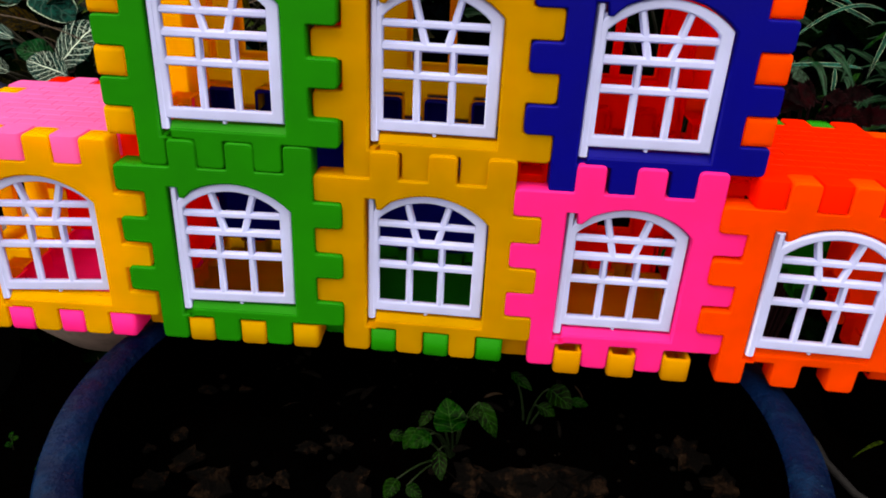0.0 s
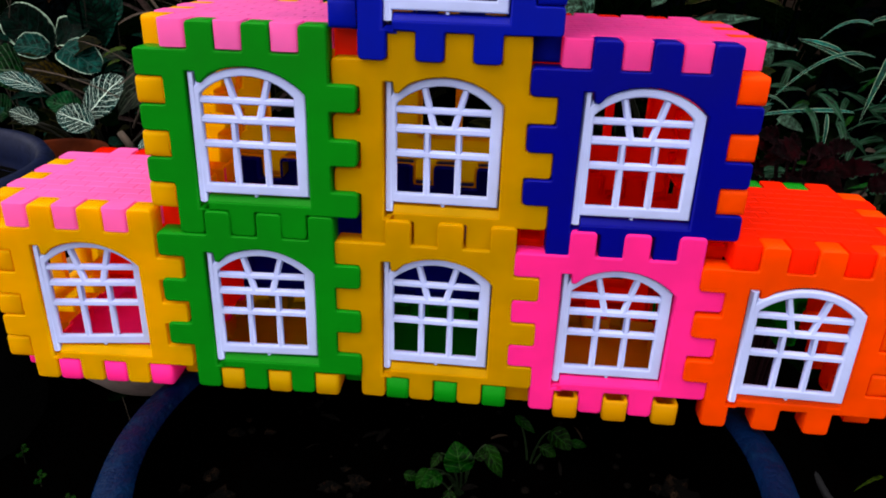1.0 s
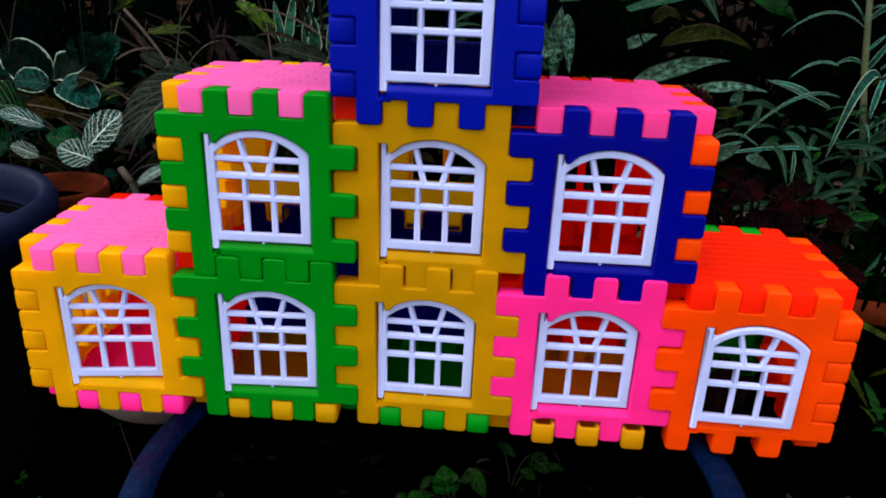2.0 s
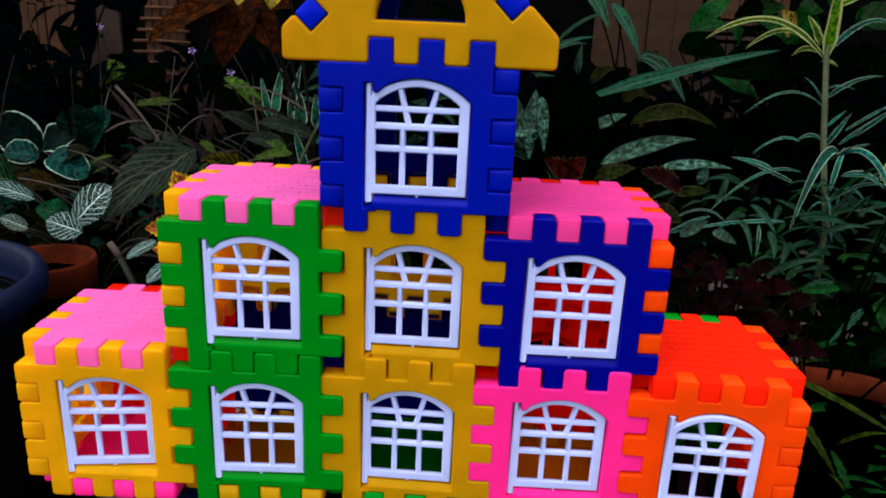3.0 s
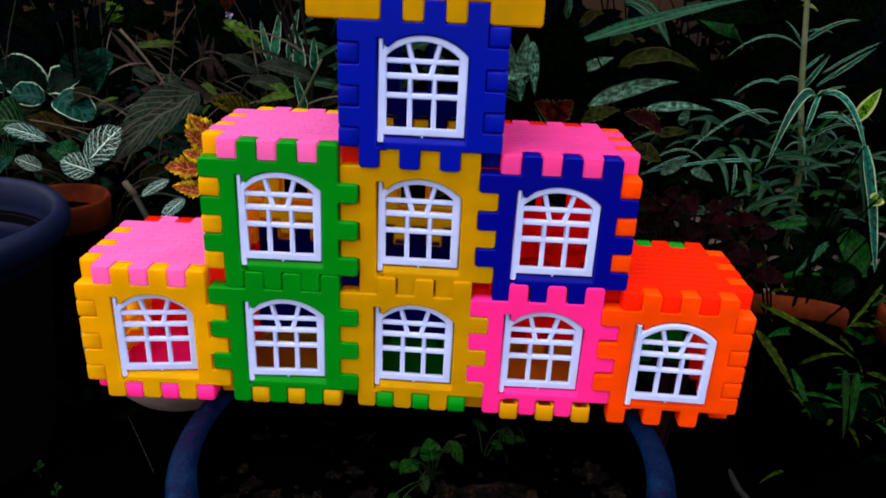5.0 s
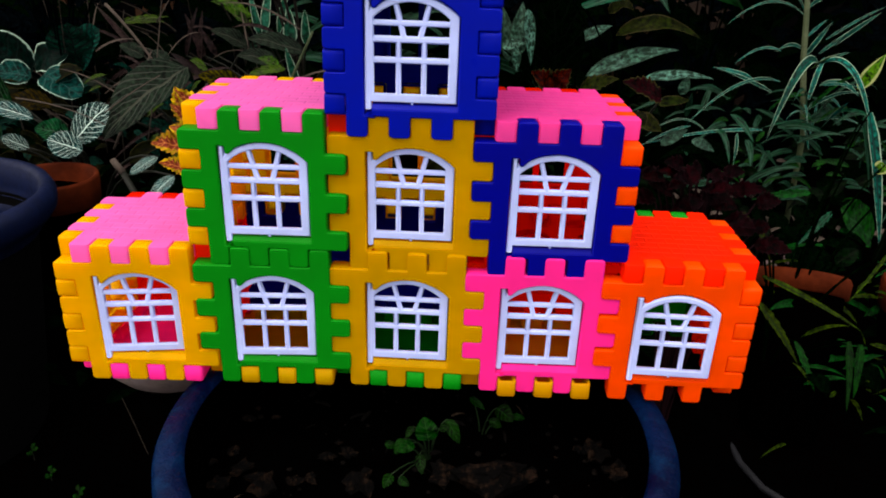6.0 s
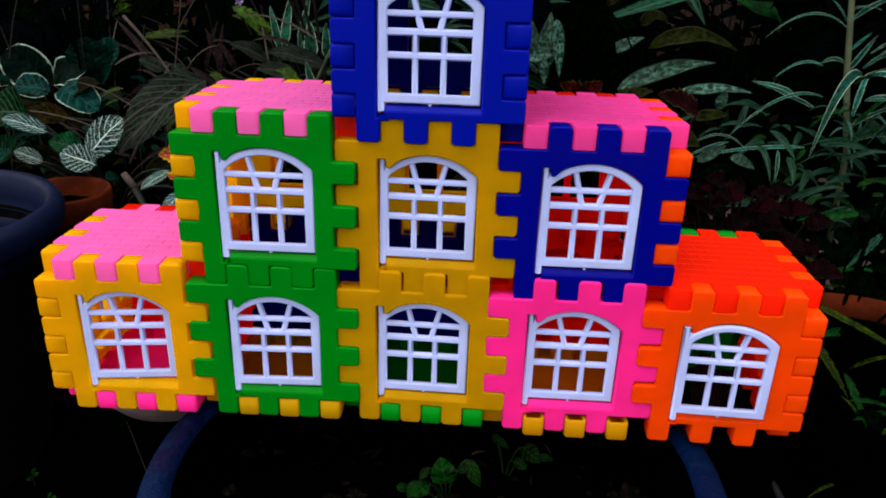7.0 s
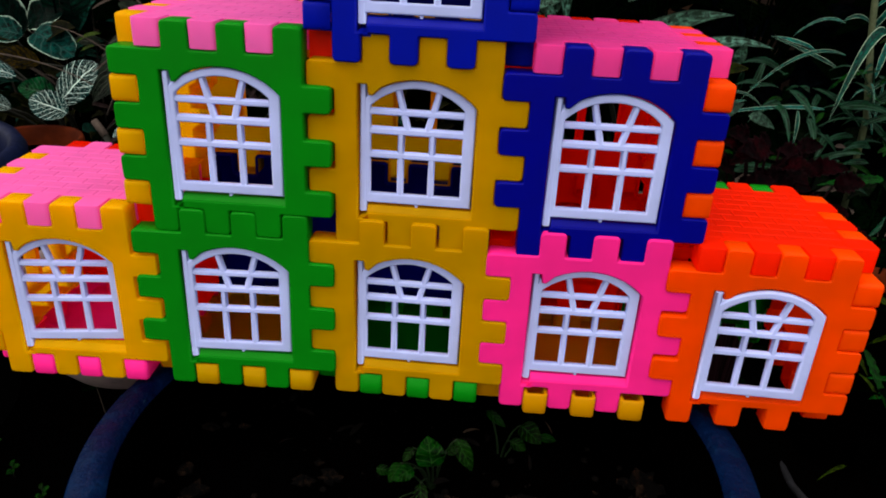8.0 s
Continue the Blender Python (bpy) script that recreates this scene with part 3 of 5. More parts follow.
def put_panel(side, c, level, material, style="plain", label=""):
    ob = new(NAMES[side], panel_mesh(style, material))
    ob.parent = castle
    r = random.Random(c * 31 + level * 7 + len(side))
    shift = Matrix.Translation((r.uniform(-1, 1) * 0.0001, r.uniform(-1.2, 0.6) * 0.0002, r.uniform(-1, 1) * 0.0001))
    ob.matrix_world = facing(side, c, level) @ shift
    tagged(ob, label)
    if style.startswith("brick"):
        if material.name not in RELIEFS:
            RELIEFS[material.name] = brick_relief_mesh(material)
        b = new("brick_relief", RELIEFS[material.name])
        b.parent = ob
    return ob


def put_window(panel, depth=0.5, swing=0.0):
    s = new("window_sash", SASH)
    s.parent = panel
    hinge = Matrix.Translation((1.03 * U, depth * U, 0))
    s.matrix_local = hinge @ pose(0, 0, 0, 0, 0, swing) @ Matrix.Translation((-1.03 * U, 0, 0))
    tagged(s, "white plastic arched window with glazing bars")
    return s


FRONTS = {(0, 0): (AMBER, "amber"), (1, 0): (GREEN, "green"), (2, 0): (YELLOW, "yellow"), (3, 0): (PINK, "pink"), (4, 0): (ORANGE, "orange"),
          (1, 1): (GREEN, "green"), (2, 1): (YELLOW, "yellow"), (3, 1): (NAVY, "navy blue"), (2, 2): (TOWER_BLUE, "deep blue")}
SWINGS = {(4, 0): (-0.08, -1.5), (0, 0): (0.08, 6.5), (1, 0): (0.1, 2.0), (1, 1): (0.08, 1.2), (3, 1): (0.14, -0.6), (2, 2): (0.14, 0.0), (3, 0): (0.22, 0.0)}
for (c, level), (mat, word) in FRONTS.items():
    p = put_panel("front", c, level, mat, "window", word + " plastic wall panel with an arched opening")
    put_window(p, *SWINGS.get((c, level), (0.24, 0.0)))
for c, level, mat, style in ((0, 0, RED, "plain"), (1, 0, NAVY, "plain"), (2, 0, NAVY, "plain"), (3, 0, RED, "high"), (4, 0, GREEN, "high"),
                             (1, 1, AMBER, "high"), (2, 1, AMBER, "high"), (3, 1, RED, "high"), (2, 2, TOWER_BLUE, "high")):
    put_panel("back", c, level, mat, style)
for side, c, level, mat in (("left", 1, 1, AMBER), ("left", 2, 2, TOWER_BLUE), ("right", 2, 2, TOWER_BLUE), ("right", 3, 1, ORANGE), ("right", 4, 0, ORANGE),
                            ("bottom", 0, 0, PINK), ("bottom", 1, 0, YELLOW), ("bottom", 2, 0, GREEN), ("bottom", 3, 0, OLIVE)):
    p = put_panel(side, c, level, mat, "cup" if mat is OLIVE else "plain")
    if mat is OLIVE:   # the ochre floor has slipped forwards and hangs low, its hollow tabs open to the top
        p.matrix_world = Matrix.Translation((0, -0.0022, -0.0016)) @ p.matrix_world
put_panel("left", 0, 0, AMBER, "high")
for c, level, mat, word in ((0, 0, LIGHT_PINK, "light pink"), (1, 1, LIGHT_PINK, "light pink"), (3, 1, MID_PINK, "pink"), (4, 0, RED_LIT, "red")):
    put_panel("top", c, level, mat, "brick_cut" if (c, level) in ((0, 0), (1, 1)) else "brick", word + " plastic roof panel moulded with low bricks")


def partition(c, level, material, crest=True, opened=False):
    """A wall between two columns, behind the meshed front tabs. Its crest fills the corner between the fronts."""
    pts = [Vector(p) for p in ((0, 0), (6, 0), (6, 6.02), *(((1.02, 6.02), (1.02, 6.98), (0, 6.98)) if crest else ((0, 6.06),)))]
    hole = [Vector(p) for p in ((5.1, 1.0), (0.9, 1.0), (0.9, 5.1), (5.1, 5.1))]
    ob = part("partition_wall", slab(rounded(pts), [rounded(hole[::-1])[::-1]] if opened else [], thick=0.92, hollow=True), material, castle, "plastic wall between two blocks")
    ob.matrix_world = facing("right", c, level) @ Matrix.Translation((0.02 * U, 0.03 * U, 0))
    return ob


def hollow_crest(c, level, material, slot):
    """The open end of a wall panel that shows between two fronts: a shallow moulded frame round a dark slot."""
    bm = bmesh.new()
    for x0, x1, z0, z1 in ((6.04, 6.96, 6.0, slot[0]), (6.04, 6.96, slot[1], 6.94), (6.04, 6.12, slot[0], slot[1]), (6.88, 6.96, slot[0], slot[1])):
        box_into(bm, x0 * U, x1 * U, 0.8 * U, 1.6 * U, z0 * U, z1 * U)
    ob = part("panel_end", bm, material, castle)
    ob.matrix_world = seat(c, level) @ Matrix.Translation((-3 * U, 0, 0))


partition(0, 0, RED_LIT)
partition(1, 1, RED_LIT, opened=True)
partition(2, 1, RED, crest=False, opened=True)
partition(2, 0, RED, crest=False, opened=True)
partition(3, 0, RED, crest=False, opened=True)
hollow_crest(2, 0, RED, (6.3, 6.68))
hollow_crest(3, 0, RED, (6.42, 6.56))

# the gabled roof on the tower
HALF, END, SLOPE = 5.45, 1.25, 7.7


def gable_outline():
    """A gable with notches along its foot and both slopes, counter-clockwise, about its middle."""
    pts = [Vector((-HALF, 0))]
    for a in (-2, 0, 2):
        pts += [Vector((a, 0)), Vector((a, 1)), Vector((a + 1, 1)), Vector((a + 1, 0))]
    pts += [Vector((HALF, 0)), Vector((HALF, END))]
    d, n = Vector((-math.sqrt(0.5), math.sqrt(0.5))), Vector((-math.sqrt(0.5), -math.sqrt(0.5)))
    for s in (1.7, 3.7, 5.7):
        p = Vector((HALF, END)) + d * s
        pts += [p, p + n * 0.95, p + n * 0.95 + d, p + d]
    pts.append(Vector((0, END + HALF)))
    d, n = Vector((-math.sqrt(0.5), -math.sqrt(0.5))), Vector((math.sqrt(0.5), -math.sqrt(0.5)))
    for s in (7.0, 5.0, 3.0):
        p = Vector((-HALF, END)) - d * (s - 1.3)
        q = p + d * 0
        pts += [q - d * 0, q + n * 0.95, q + n * 0.95 + d, q + d]
    pts.append(Vector((-HALF, END)))
    return rounded(pts, 0.2, 0.05)


arch = [Vector((1.78, 1.65)), Vector((-1.78, 1.65))] + [Vector((-1.78 * math.cos(math.pi * k / 18), 1.65 + 1.78 * math.sin(math.pi * k / 18))) for k in range(1, 18)]
for y, flip in ((0.0, 1), (8 * U, -1)):
    g = part("gable", slab(gable_outline(), [arch], thick=0.96, wall=0.16), YELLOW if flip == 1 else BLUE, castle, "yellow plastic gable with a round-arched opening" if flip == 1 else "bright blue plastic gable with a round-arched opening")
    g.matrix_world = seat(2, 2) @ Matrix.Translation((0, y, 6 * U)) @ (Matrix.Identity(4) if flip == 1 else pose(0, 0, 0, 0, 0, 180))


def roof_slab(slots):
    """A roof panel along one slope: its tabs come through the gables' notches at both ends."""
    pts = [Vector((0.5, 0.0))]
    for s in sorted(slots):
        pts += [Vector((s + GAP, 0)), Vector((s + GAP, -0.98)), Vector((s + 1 - GAP, -0.98)), Vector((s + 1 - GAP, 0))]
    pts += [Vector((7.1, 0)), Vector((7.1, 6))]
    for s in sorted(slots_back(slots), reverse=True):
        pts += [Vector((s + 1 - GAP, 6)), Vector((s + 1 - GAP, 6.98)), Vector((s + GAP, 6.98)), Vector((s + GAP, 6))]
    pts.append(Vector((0.5, 6)))
    return slab(rounded(pts), thick=0.9, wall=0.16)


def slots_back(slots):
    return (0.7, 2.7, 4.7) if 1.7 in slots else (1.7, 3.7, 5.7)


ROOF_TURN = Matrix(((1, 0, 0, 0), (0, 0, 1, 0), (0, -1, 0, 0), (0, 0, 0, 1)))   # the plate's outer face up, its tabs along the ridge's way
for slots, sign in (((0.7, 2.7, 4.7), 1), ((1.7, 3.7, 5.7), -1)):
    bm = roof_slab(slots)
    if sign < 0:
        bmesh.ops.scale(bm, vec=(-1, 1, 1), verts=bm.verts)
        bmesh.ops.reverse_faces(bm, faces=bm.faces)
    ob = part("roof_slope", bm, BLUE, castle, "bright blue plastic roof slope")
    ob.matrix_world = seat(2, 2) @ Matrix.Translation((-sign * HALF * U, U, (6 + END) * U)) @ pose(0, 0, 0, 0, -45 * sign, 0) @ ROOF_TURN


# ---- ground, pots, fence ----
def ground_height(x, y):
    t = min(1.0, max(0.0, (y - 0.2) / 0.5))
    z = 0.14 * t * t * (3 - 2 * t)
    return z + 0.012 * noise.noise((x * 9, y * 9, 0)) * (1 if abs(x) < 2 and abs(y) < 2 else 0)


bm = bmesh.new()
xs = [-60, -20, -6, -2.5] + [-1.6 + 0.08 * k for k in range(41)] + [2.5, 6, 20, 60]
ys = [-60, -20, -6, -2] + [-0.8 + 0.08 * k for k in range(28)] + [2.5, 6, 20, 60]
grid = [[bm.verts.new((x, y, ground_height(x, y))) for x in xs] for y in ys]
for r0, r1 in zip(grid, grid[1:]):
    for k in range(len(xs) - 1):
        bm.faces.new((r0[k], r0[k + 1], r1[k + 1], r1[k])).smooth = True
tagged(new("ground", link_mesh("ground", bm, SOIL_SHADE)), "garden soil coloured near black", "ground", kind="structure")

# the planter that carries the castle
planter = tagged(new("planter"), "round planter with worn blue paint and a dark inside", "plant pot")
planter.location = (0.009, -0.021, 0)
part("pot_wall", lathe([(0.0, 0.002), (0.085, 0.002), (0.09, 0.008), (0.119, 0.24), (0.1205, 0.264)], 96, 0.004), BLUE_PAINT, planter)
part("rim", lathe([(0.1205, 0.262), (0.1285, 0.2635), (0.1313, 0.268), (0.1323, 0.275), (0.1317, 0.2815), (0.1296, 0.2858), (0.1230, 0.2878), (0.1185, 0.2875), (0.1166, 0.2845)], 128, 0.006), BLUE_PAINT, planter, "rounded rim with worn blue paint")
# inside wall coloured near black: the pot's inner shade is in the colour
part("inner_wall", lathe([(0.1166, 0.2847), (0.1142, 0.262), (0.113, 0.24), (0.107, 0.2), (0.075, 0.03), (0.0, 0.03)], 96, 0.004), SOIL_SHADE, planter, "inside wall coloured near black")
soil_bm = bmesh.new()
rings = [[soil_bm.verts.new((0, 0, 0.248))]]
for i in range(1, 15):
    r = 0.1125 * i / 14
    rings.append([soil_bm.verts.new((r * math.cos(a), r * math.sin(a), 0.246 + 0.009 * noise.noise((r * math.cos(a) * 28, r * math.sin(a) * 28, 1)) + 0.004 * noise.noise((r * math.cos(a) * 90, r * math.sin(a) * 90, 4)))) for a in (2 * math.pi * k / 56 for k in range(56))])
for a, b in zip(rings, rings[1:]):
    for k in range(56):
        j = (k + 1) % 56
        soil_bm.faces.new((a[0], b[k], b[j]) if len(a) == 1 else (a[k], b[k], b[j], a[j])).smooth = True
potting = new("potting_soil", link_mesh("potting_soil", soil_bm, SOIL_SHADE))
potting.location = planter.location
tagged(potting, "dark crumbly potting soil", "soil", kind="stuff")
rnd = random.Random(5)


def clod_into(bm, at, size, seed):
    made = bmesh.ops.create_icosphere(bm, subdivisions=2, radius=size)["verts"]
    for v in made:
        v.co *= 1 + 0.5 * noise.noise(v.co * 60 + Vector((seed, 0, 0)))
        v.co.z *= 0.6
        v.co += Vector(at)


bm = bmesh.new()
for k in range(150):
    a, r = rnd.uniform(0, 6.28), 0.110 * math.sqrt(rnd.random())
    clod_into(bm, (r * math.cos(a), r * math.sin(a), 0.2475), rnd.choice((0.0006, 0.0008, 0.0012, 0.0018)), k * 3.3)
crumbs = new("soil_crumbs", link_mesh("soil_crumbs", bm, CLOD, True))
crumbs.location = planter.location
tagged(crumbs, "brown soil crumbs and bark bits", "soil", kind="stuff")

# weed seedlings in the planter
weed = plant("weed_seedling", "small fresh green weed with pointed leaves growing in the planter soil", "weed", (0.0138, -0.0026, 0.2470))
leaf(weed, (0.0137, -0.0155, 0.2680), (0.0107, -0.0110, 0.2800), 0.0138, 0.1, WEED_LEAF, "ovate")
leaf(weed, (0.0055, -0.0128, 0.2640), (-0.0024, -0.0191, 0.2620), 0.0075, 0.1, WEED_LEAF, "ovate")
leaf(weed, (0.0232, -0.0015, 0.2720), (0.0307, -0.0075, 0.2600), 0.0080, 0.1, WEED_LEAF, "ovate")
leaf(weed, (0.0091, -0.0195, 0.2620), (0.0110, -0.0288, 0.2560), 0.0065, 0.1, WEED_LEAF, "ovate")
leaf(weed, (0.0002, -0.0126, 0.2660), (-0.0042, -0.0183, 0.2600), 0.0065, 0.1, WEED_LEAF, "ovate")
leaf(weed, (-0.0049, -0.0317, 0.2580), (-0.0085, -0.0380, 0.2540), 0.0065, 0.1, WEED_LEAF, "ovate")
leaf(weed, (-0.0009, -0.0346, 0.2580), (0.0050, -0.0374, 0.2560), 0.0055, 0.1, WEED_LEAF, "ovate")
leaf(weed, (0.0192, -0.0059, 0.2680), (0.0251, -0.0042, 0.2700), 0.0050, 0.1, WEED_LEAF, "ovate")
leaf(weed, (0.0049, -0.0094, 0.2720), (0.0012, -0.0142, 0.2680), 0.0047, 0.1, WEED_LEAF, "ovate")
leaf(weed, (-0.0102, -0.0124, 0.2620), (-0.0032, -0.0117, 0.2600), 0.0050, 0.1, WEED_LEAF, "ovate")
stems(weed, WEED_STEM, 0.00045)
weed = plant("weed_seedling", "small fresh green weed with drooping leaves beside the castle", "weed", (0.0439, 0.0206, 0.2470))
leaf(weed, (0.0520, 0.0190, 0.2660), (0.0612, 0.0119, 0.2620), 0.0105, 0.1, WEED_LEAF, "ovate")
leaf(weed, (0.0603, 0.0144, 0.2640), (0.0684, 0.0150, 0.2620), 0.0045, 0.1, WEED_LEAF, "ovate")
leaf(weed, (0.0474, 0.0123, 0.2620), (0.0548, 0.0117, 0.2580), 0.0063, 0.1, WEED_LEAF, "ovate")
leaf(weed, (0.0360, 0.0225, 0.2700), (0.0449, 0.0166, 0.2660), 0.0050, 0.1, WEED_LEAF, "ovate")
stems(weed, WEED_STEM, 0.00045)
for k in range(22):
    a, r = rnd.uniform(0, 6.28), 0.1 * math.sqrt(rnd.random())
    bm = bmesh.new()
    n, b = rnd.uniform(0.006, 0.014), rnd.uniform(0, 3.14)
    leaf_into(bm, (0, 0, 0), (n * math.cos(b), n * math.sin(b), rnd.uniform(-0.002, 0.004)), n * rnd.uniform(0.06, 0.4), 0.12, "lance", seed=k * 1.9, ripple=0.3)
    ob = new("dead_leaf", link_mesh("dead_leaf", bm, CLOD if k % 5 else LITTER))
    ob.location = (0.009 + r * math.cos(a), -0.021 + r * math.sin(a), 0.2505)
    tagged(ob, "shrivelled brown leaf scrap on the potting soil", "leaf", "leaf scraps in the planter")

# bark chips and clods on the soil: place, half length, share of it across
def chip_mesh(n, wide, seed):
    """A flat, torn piece of bark with a ragged outline."""
    bm = bmesh.new()
    rings = []
    for lift, size in ((-0.2, 0.9), (0.04, 1.0), (0.17, 0.75), (0.22, 0.35)):
        ring = []
        for k in range(14):
            a = 2 * math.pi * k / 14
            d = size * (1 + 0.9 * noise.noise((math.cos(a) * 2.6 + seed, math.sin(a) * 2.6, 0.3)))
            z = lift + 0.34 * noise.noise((math.cos(a) * 2.2, math.sin(a) * 2.2 + seed, lift * 5))
            ring.append(bm.verts.new((n * d * math.cos(a), n * wide * d * math.sin(a), n * z)))
        rings.append(ring)
    for r0, r1 in zip(rings, rings[1:]):
        for k in range(14):
            bm.faces.new((r0[k], r0[(k + 1) % 14], r1[(k + 1) % 14], r1[k]))
    bm.faces.new(rings[-1])
    bm.faces.new(rings[0][::-1])
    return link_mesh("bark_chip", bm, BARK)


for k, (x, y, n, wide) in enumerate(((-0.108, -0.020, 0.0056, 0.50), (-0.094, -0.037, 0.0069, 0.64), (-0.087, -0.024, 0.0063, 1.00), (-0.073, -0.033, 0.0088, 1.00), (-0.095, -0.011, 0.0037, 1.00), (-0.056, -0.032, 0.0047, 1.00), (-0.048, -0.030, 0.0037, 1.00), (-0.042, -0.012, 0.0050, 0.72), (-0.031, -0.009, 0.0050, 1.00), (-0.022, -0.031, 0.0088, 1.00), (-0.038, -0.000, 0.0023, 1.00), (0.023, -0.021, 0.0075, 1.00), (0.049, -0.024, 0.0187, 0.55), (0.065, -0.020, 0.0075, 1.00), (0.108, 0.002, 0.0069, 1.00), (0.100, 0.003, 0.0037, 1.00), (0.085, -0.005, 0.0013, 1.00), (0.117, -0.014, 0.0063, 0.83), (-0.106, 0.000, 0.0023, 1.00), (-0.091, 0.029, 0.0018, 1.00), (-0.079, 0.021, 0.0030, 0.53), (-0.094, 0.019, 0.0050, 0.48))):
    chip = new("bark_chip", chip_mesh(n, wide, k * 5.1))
    chip.location = (x, y, 0.2515)
    chip.rotation_euler = (0.25 * math.sin(k * 2.3), 0.2 * math.cos(k * 1.7), 0.3 * math.sin(k * 1.1))
    tagged(chip, "rough brown bark chip lying on the potting soil", "bark chip", "bark chips in the planter")

dark_pot = tagged(new("dark_pot"), "empty blue-grey plastic pot with a thick rounded rim", "plant pot")
dark_pot.location = (-0.492, 0.29, 0.006)
# the side below the rim is coloured as if in full shade
part("pot_wall", lathe([(0.0, 0.0), (0.08, 0.0), (0.085, 0.006), (0.112, 0.238)], 80), SHADE_BLACK, dark_pot)
part("rim", lathe([(0.111, 0.234), (0.124, 0.239), (0.132, 0.25), (0.133, 0.262), (0.1285, 0.2705), (0.122, 0.2715), (0.1175, 0.266), (0.1155, 0.245)], 80), DARK_POT, dark_pot, "thick rounded rim")
part("inner_wall", lathe([(0.1157, 0.246), (0.114, 0.226), (0.1095, 0.224), (0.1085, 0.212), (0.08, 0.03), (0.0, 0.03)], 80), DARK_POT, dark_pot)

clay_bowl = tagged(new("clay_bowl"), "round-bellied pale clay bowl on an unseen stand", "bowl")
clay_bowl.location = (-0.168, 0.112, 0)
part("bowl_wall", lathe([(0.0, 0.218), (0.02, 0.22), (0.045, 0.232), (0.062, 0.252), (0.068, 0.272), (0.068, 0.282), (0.065, 0.284), (0.062, 0.28), (0.055, 0.255), (0.0, 0.235)], 64), PALE_CLAY, clay_bowl)
# unseen support, added and coloured black to sink into the shade
part("stand", lathe([(0.0, 0.0), (0.04, 0.0), (0.03, 0.1), (0.018, 0.2), (0.018, 0.222), (0.0, 0.222)], 48), SOIL_SHADE, clay_bowl, "added tapering stand coloured near black")


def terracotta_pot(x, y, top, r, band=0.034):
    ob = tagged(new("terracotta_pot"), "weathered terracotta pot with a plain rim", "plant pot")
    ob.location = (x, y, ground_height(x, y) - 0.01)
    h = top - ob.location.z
    # shade under the rim is put in as a near-black side
    part("pot_wall", lathe([(0.0, 0.0), (r * 0.7, 0.0), (r * 0.93, h - band)], 64, 0.004), SOIL_SHADE, ob, "pot side coloured near black for its shade")
    part("rim", lathe([(r * 0.92, h - band - 0.001), (r, h - band), (r * 1.03, h - 0.004), (r * 1.0, h), (r * 0.92, h - 0.002), (r * 0.88, h - 0.03), (r * 0.6, h - 0.09)], 64, 0.004), TERRACOTTA, ob)
    part("soil", lathe([(r * 0.86, h - 0.034), (r * 0.8, h - 0.022), (r * 0.4, h - 0.014), (0.0, h - 0.012)], 40, 0.05), SOIL_SHADE, ob, "dark soil")
    return ob


terracotta_pot(-0.452, 0.48, 0.236, 0.05)
tilted = terracotta_pot(0.385, 0.333, 0.196, 0.056, 0.021)
tilted.rotation_euler = (radians(-30), radians(9), 0)
terracotta_pot(0.56, 0.39, 0.18, 0.062)

# the fence behind the bed
fence = tagged(new("fence"), "weathered fence of brown and grey boards behind the plants", "fence", kind="structure")
fence.location = (0, 1.28, 0.1)
def strip_mesh(name, width, z0, z1, material):
    bm = bmesh.new()
    box_into(bm, -width / 2, width / 2, -0.006, 0.006, z0, z1, 0.0015)
    return link_mesh(name, bm, material)


# stretches of boards: from x to x, board width, foot, head, material
for x0, x1, wide, z0, z1, mat in ((-1.7, -1.0, 0.03, 0.0, 1.4, GREY_BOARD), (-0.925, -0.805, 0.0165, 0.0, 0.402, BAMBOO), (-0.925, -0.805, 0.0165, 0.404, 1.4, BAMBOO), (-0.795, -0.715, 0.026, 0.0, 1.4, GREY_BOARD),
                                  (-0.665, -0.59, 0.0165, 0.0, 1.4, BAMBOO), (0.26, 0.47, 0.052, 0.0, 1.4, PLANK), (0.475, 0.64, 0.033, 0.43, 1.4, BAMBOO),
                                  (0.475, 0.64, 0.033, 0.0, 0.38, GREY_BOARD), (1.1, 1.7, 0.05, 0.0, 1.4, GREY_BOARD)):
    board = strip_mesh("plank", wide - 0.0015, z0, z1, mat)
    x = x0
    while x < x1 - wide * 0.5:
        ob = new("plank", board)
        ob.location = (x + wide / 2, rnd.uniform(-0.004, 0.004), rnd.uniform(-0.004, 0.004))
        ob.rotation_euler = (0, rnd.uniform(-0.006, 0.006), rnd.uniform(-0.04, 0.04))
        ob.parent = fence
        x += wide
for k in range(7):
    bm = bmesh.new()
    tube_into(bm, [(-0.69, -0.012, 0.27 + 0.022 * k), (-0.63, -0.018, 0.272 + 0.022 * k), (-0.57, -0.012, 0.27 + 0.022 * k)], 0.0035, 0.0035, 6)
    part("woven_strip", bm, BAMBOO, fence)
for k in range(3):
    bm = bmesh.new()
    box_into(bm, 0.47, 0.66, -0.008, 0.004, 0.388 + 0.014 * k, 0.395 + 0.014 * k)
    part("louvre", bm, GREY_BOARD, fence)
# added near-black sheet that stands for the shade between the boards
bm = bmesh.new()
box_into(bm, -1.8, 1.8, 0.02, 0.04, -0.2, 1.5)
part("shade_backing", bm, SHADE_BLACK, fence)

# ---- plants of the bed ----
nerve_plant = plant("nerve_plant", "nerve plant with white-veined dark green leaves", "houseplant", (-0.46, 0.6, 0.13))
leaf(nerve_plant, (-0.452, 0.545, 0.258), (-0.409, 0.56, 0.302), 0.050, 0.04, VEINED, "oval", 0.12, 0.05)
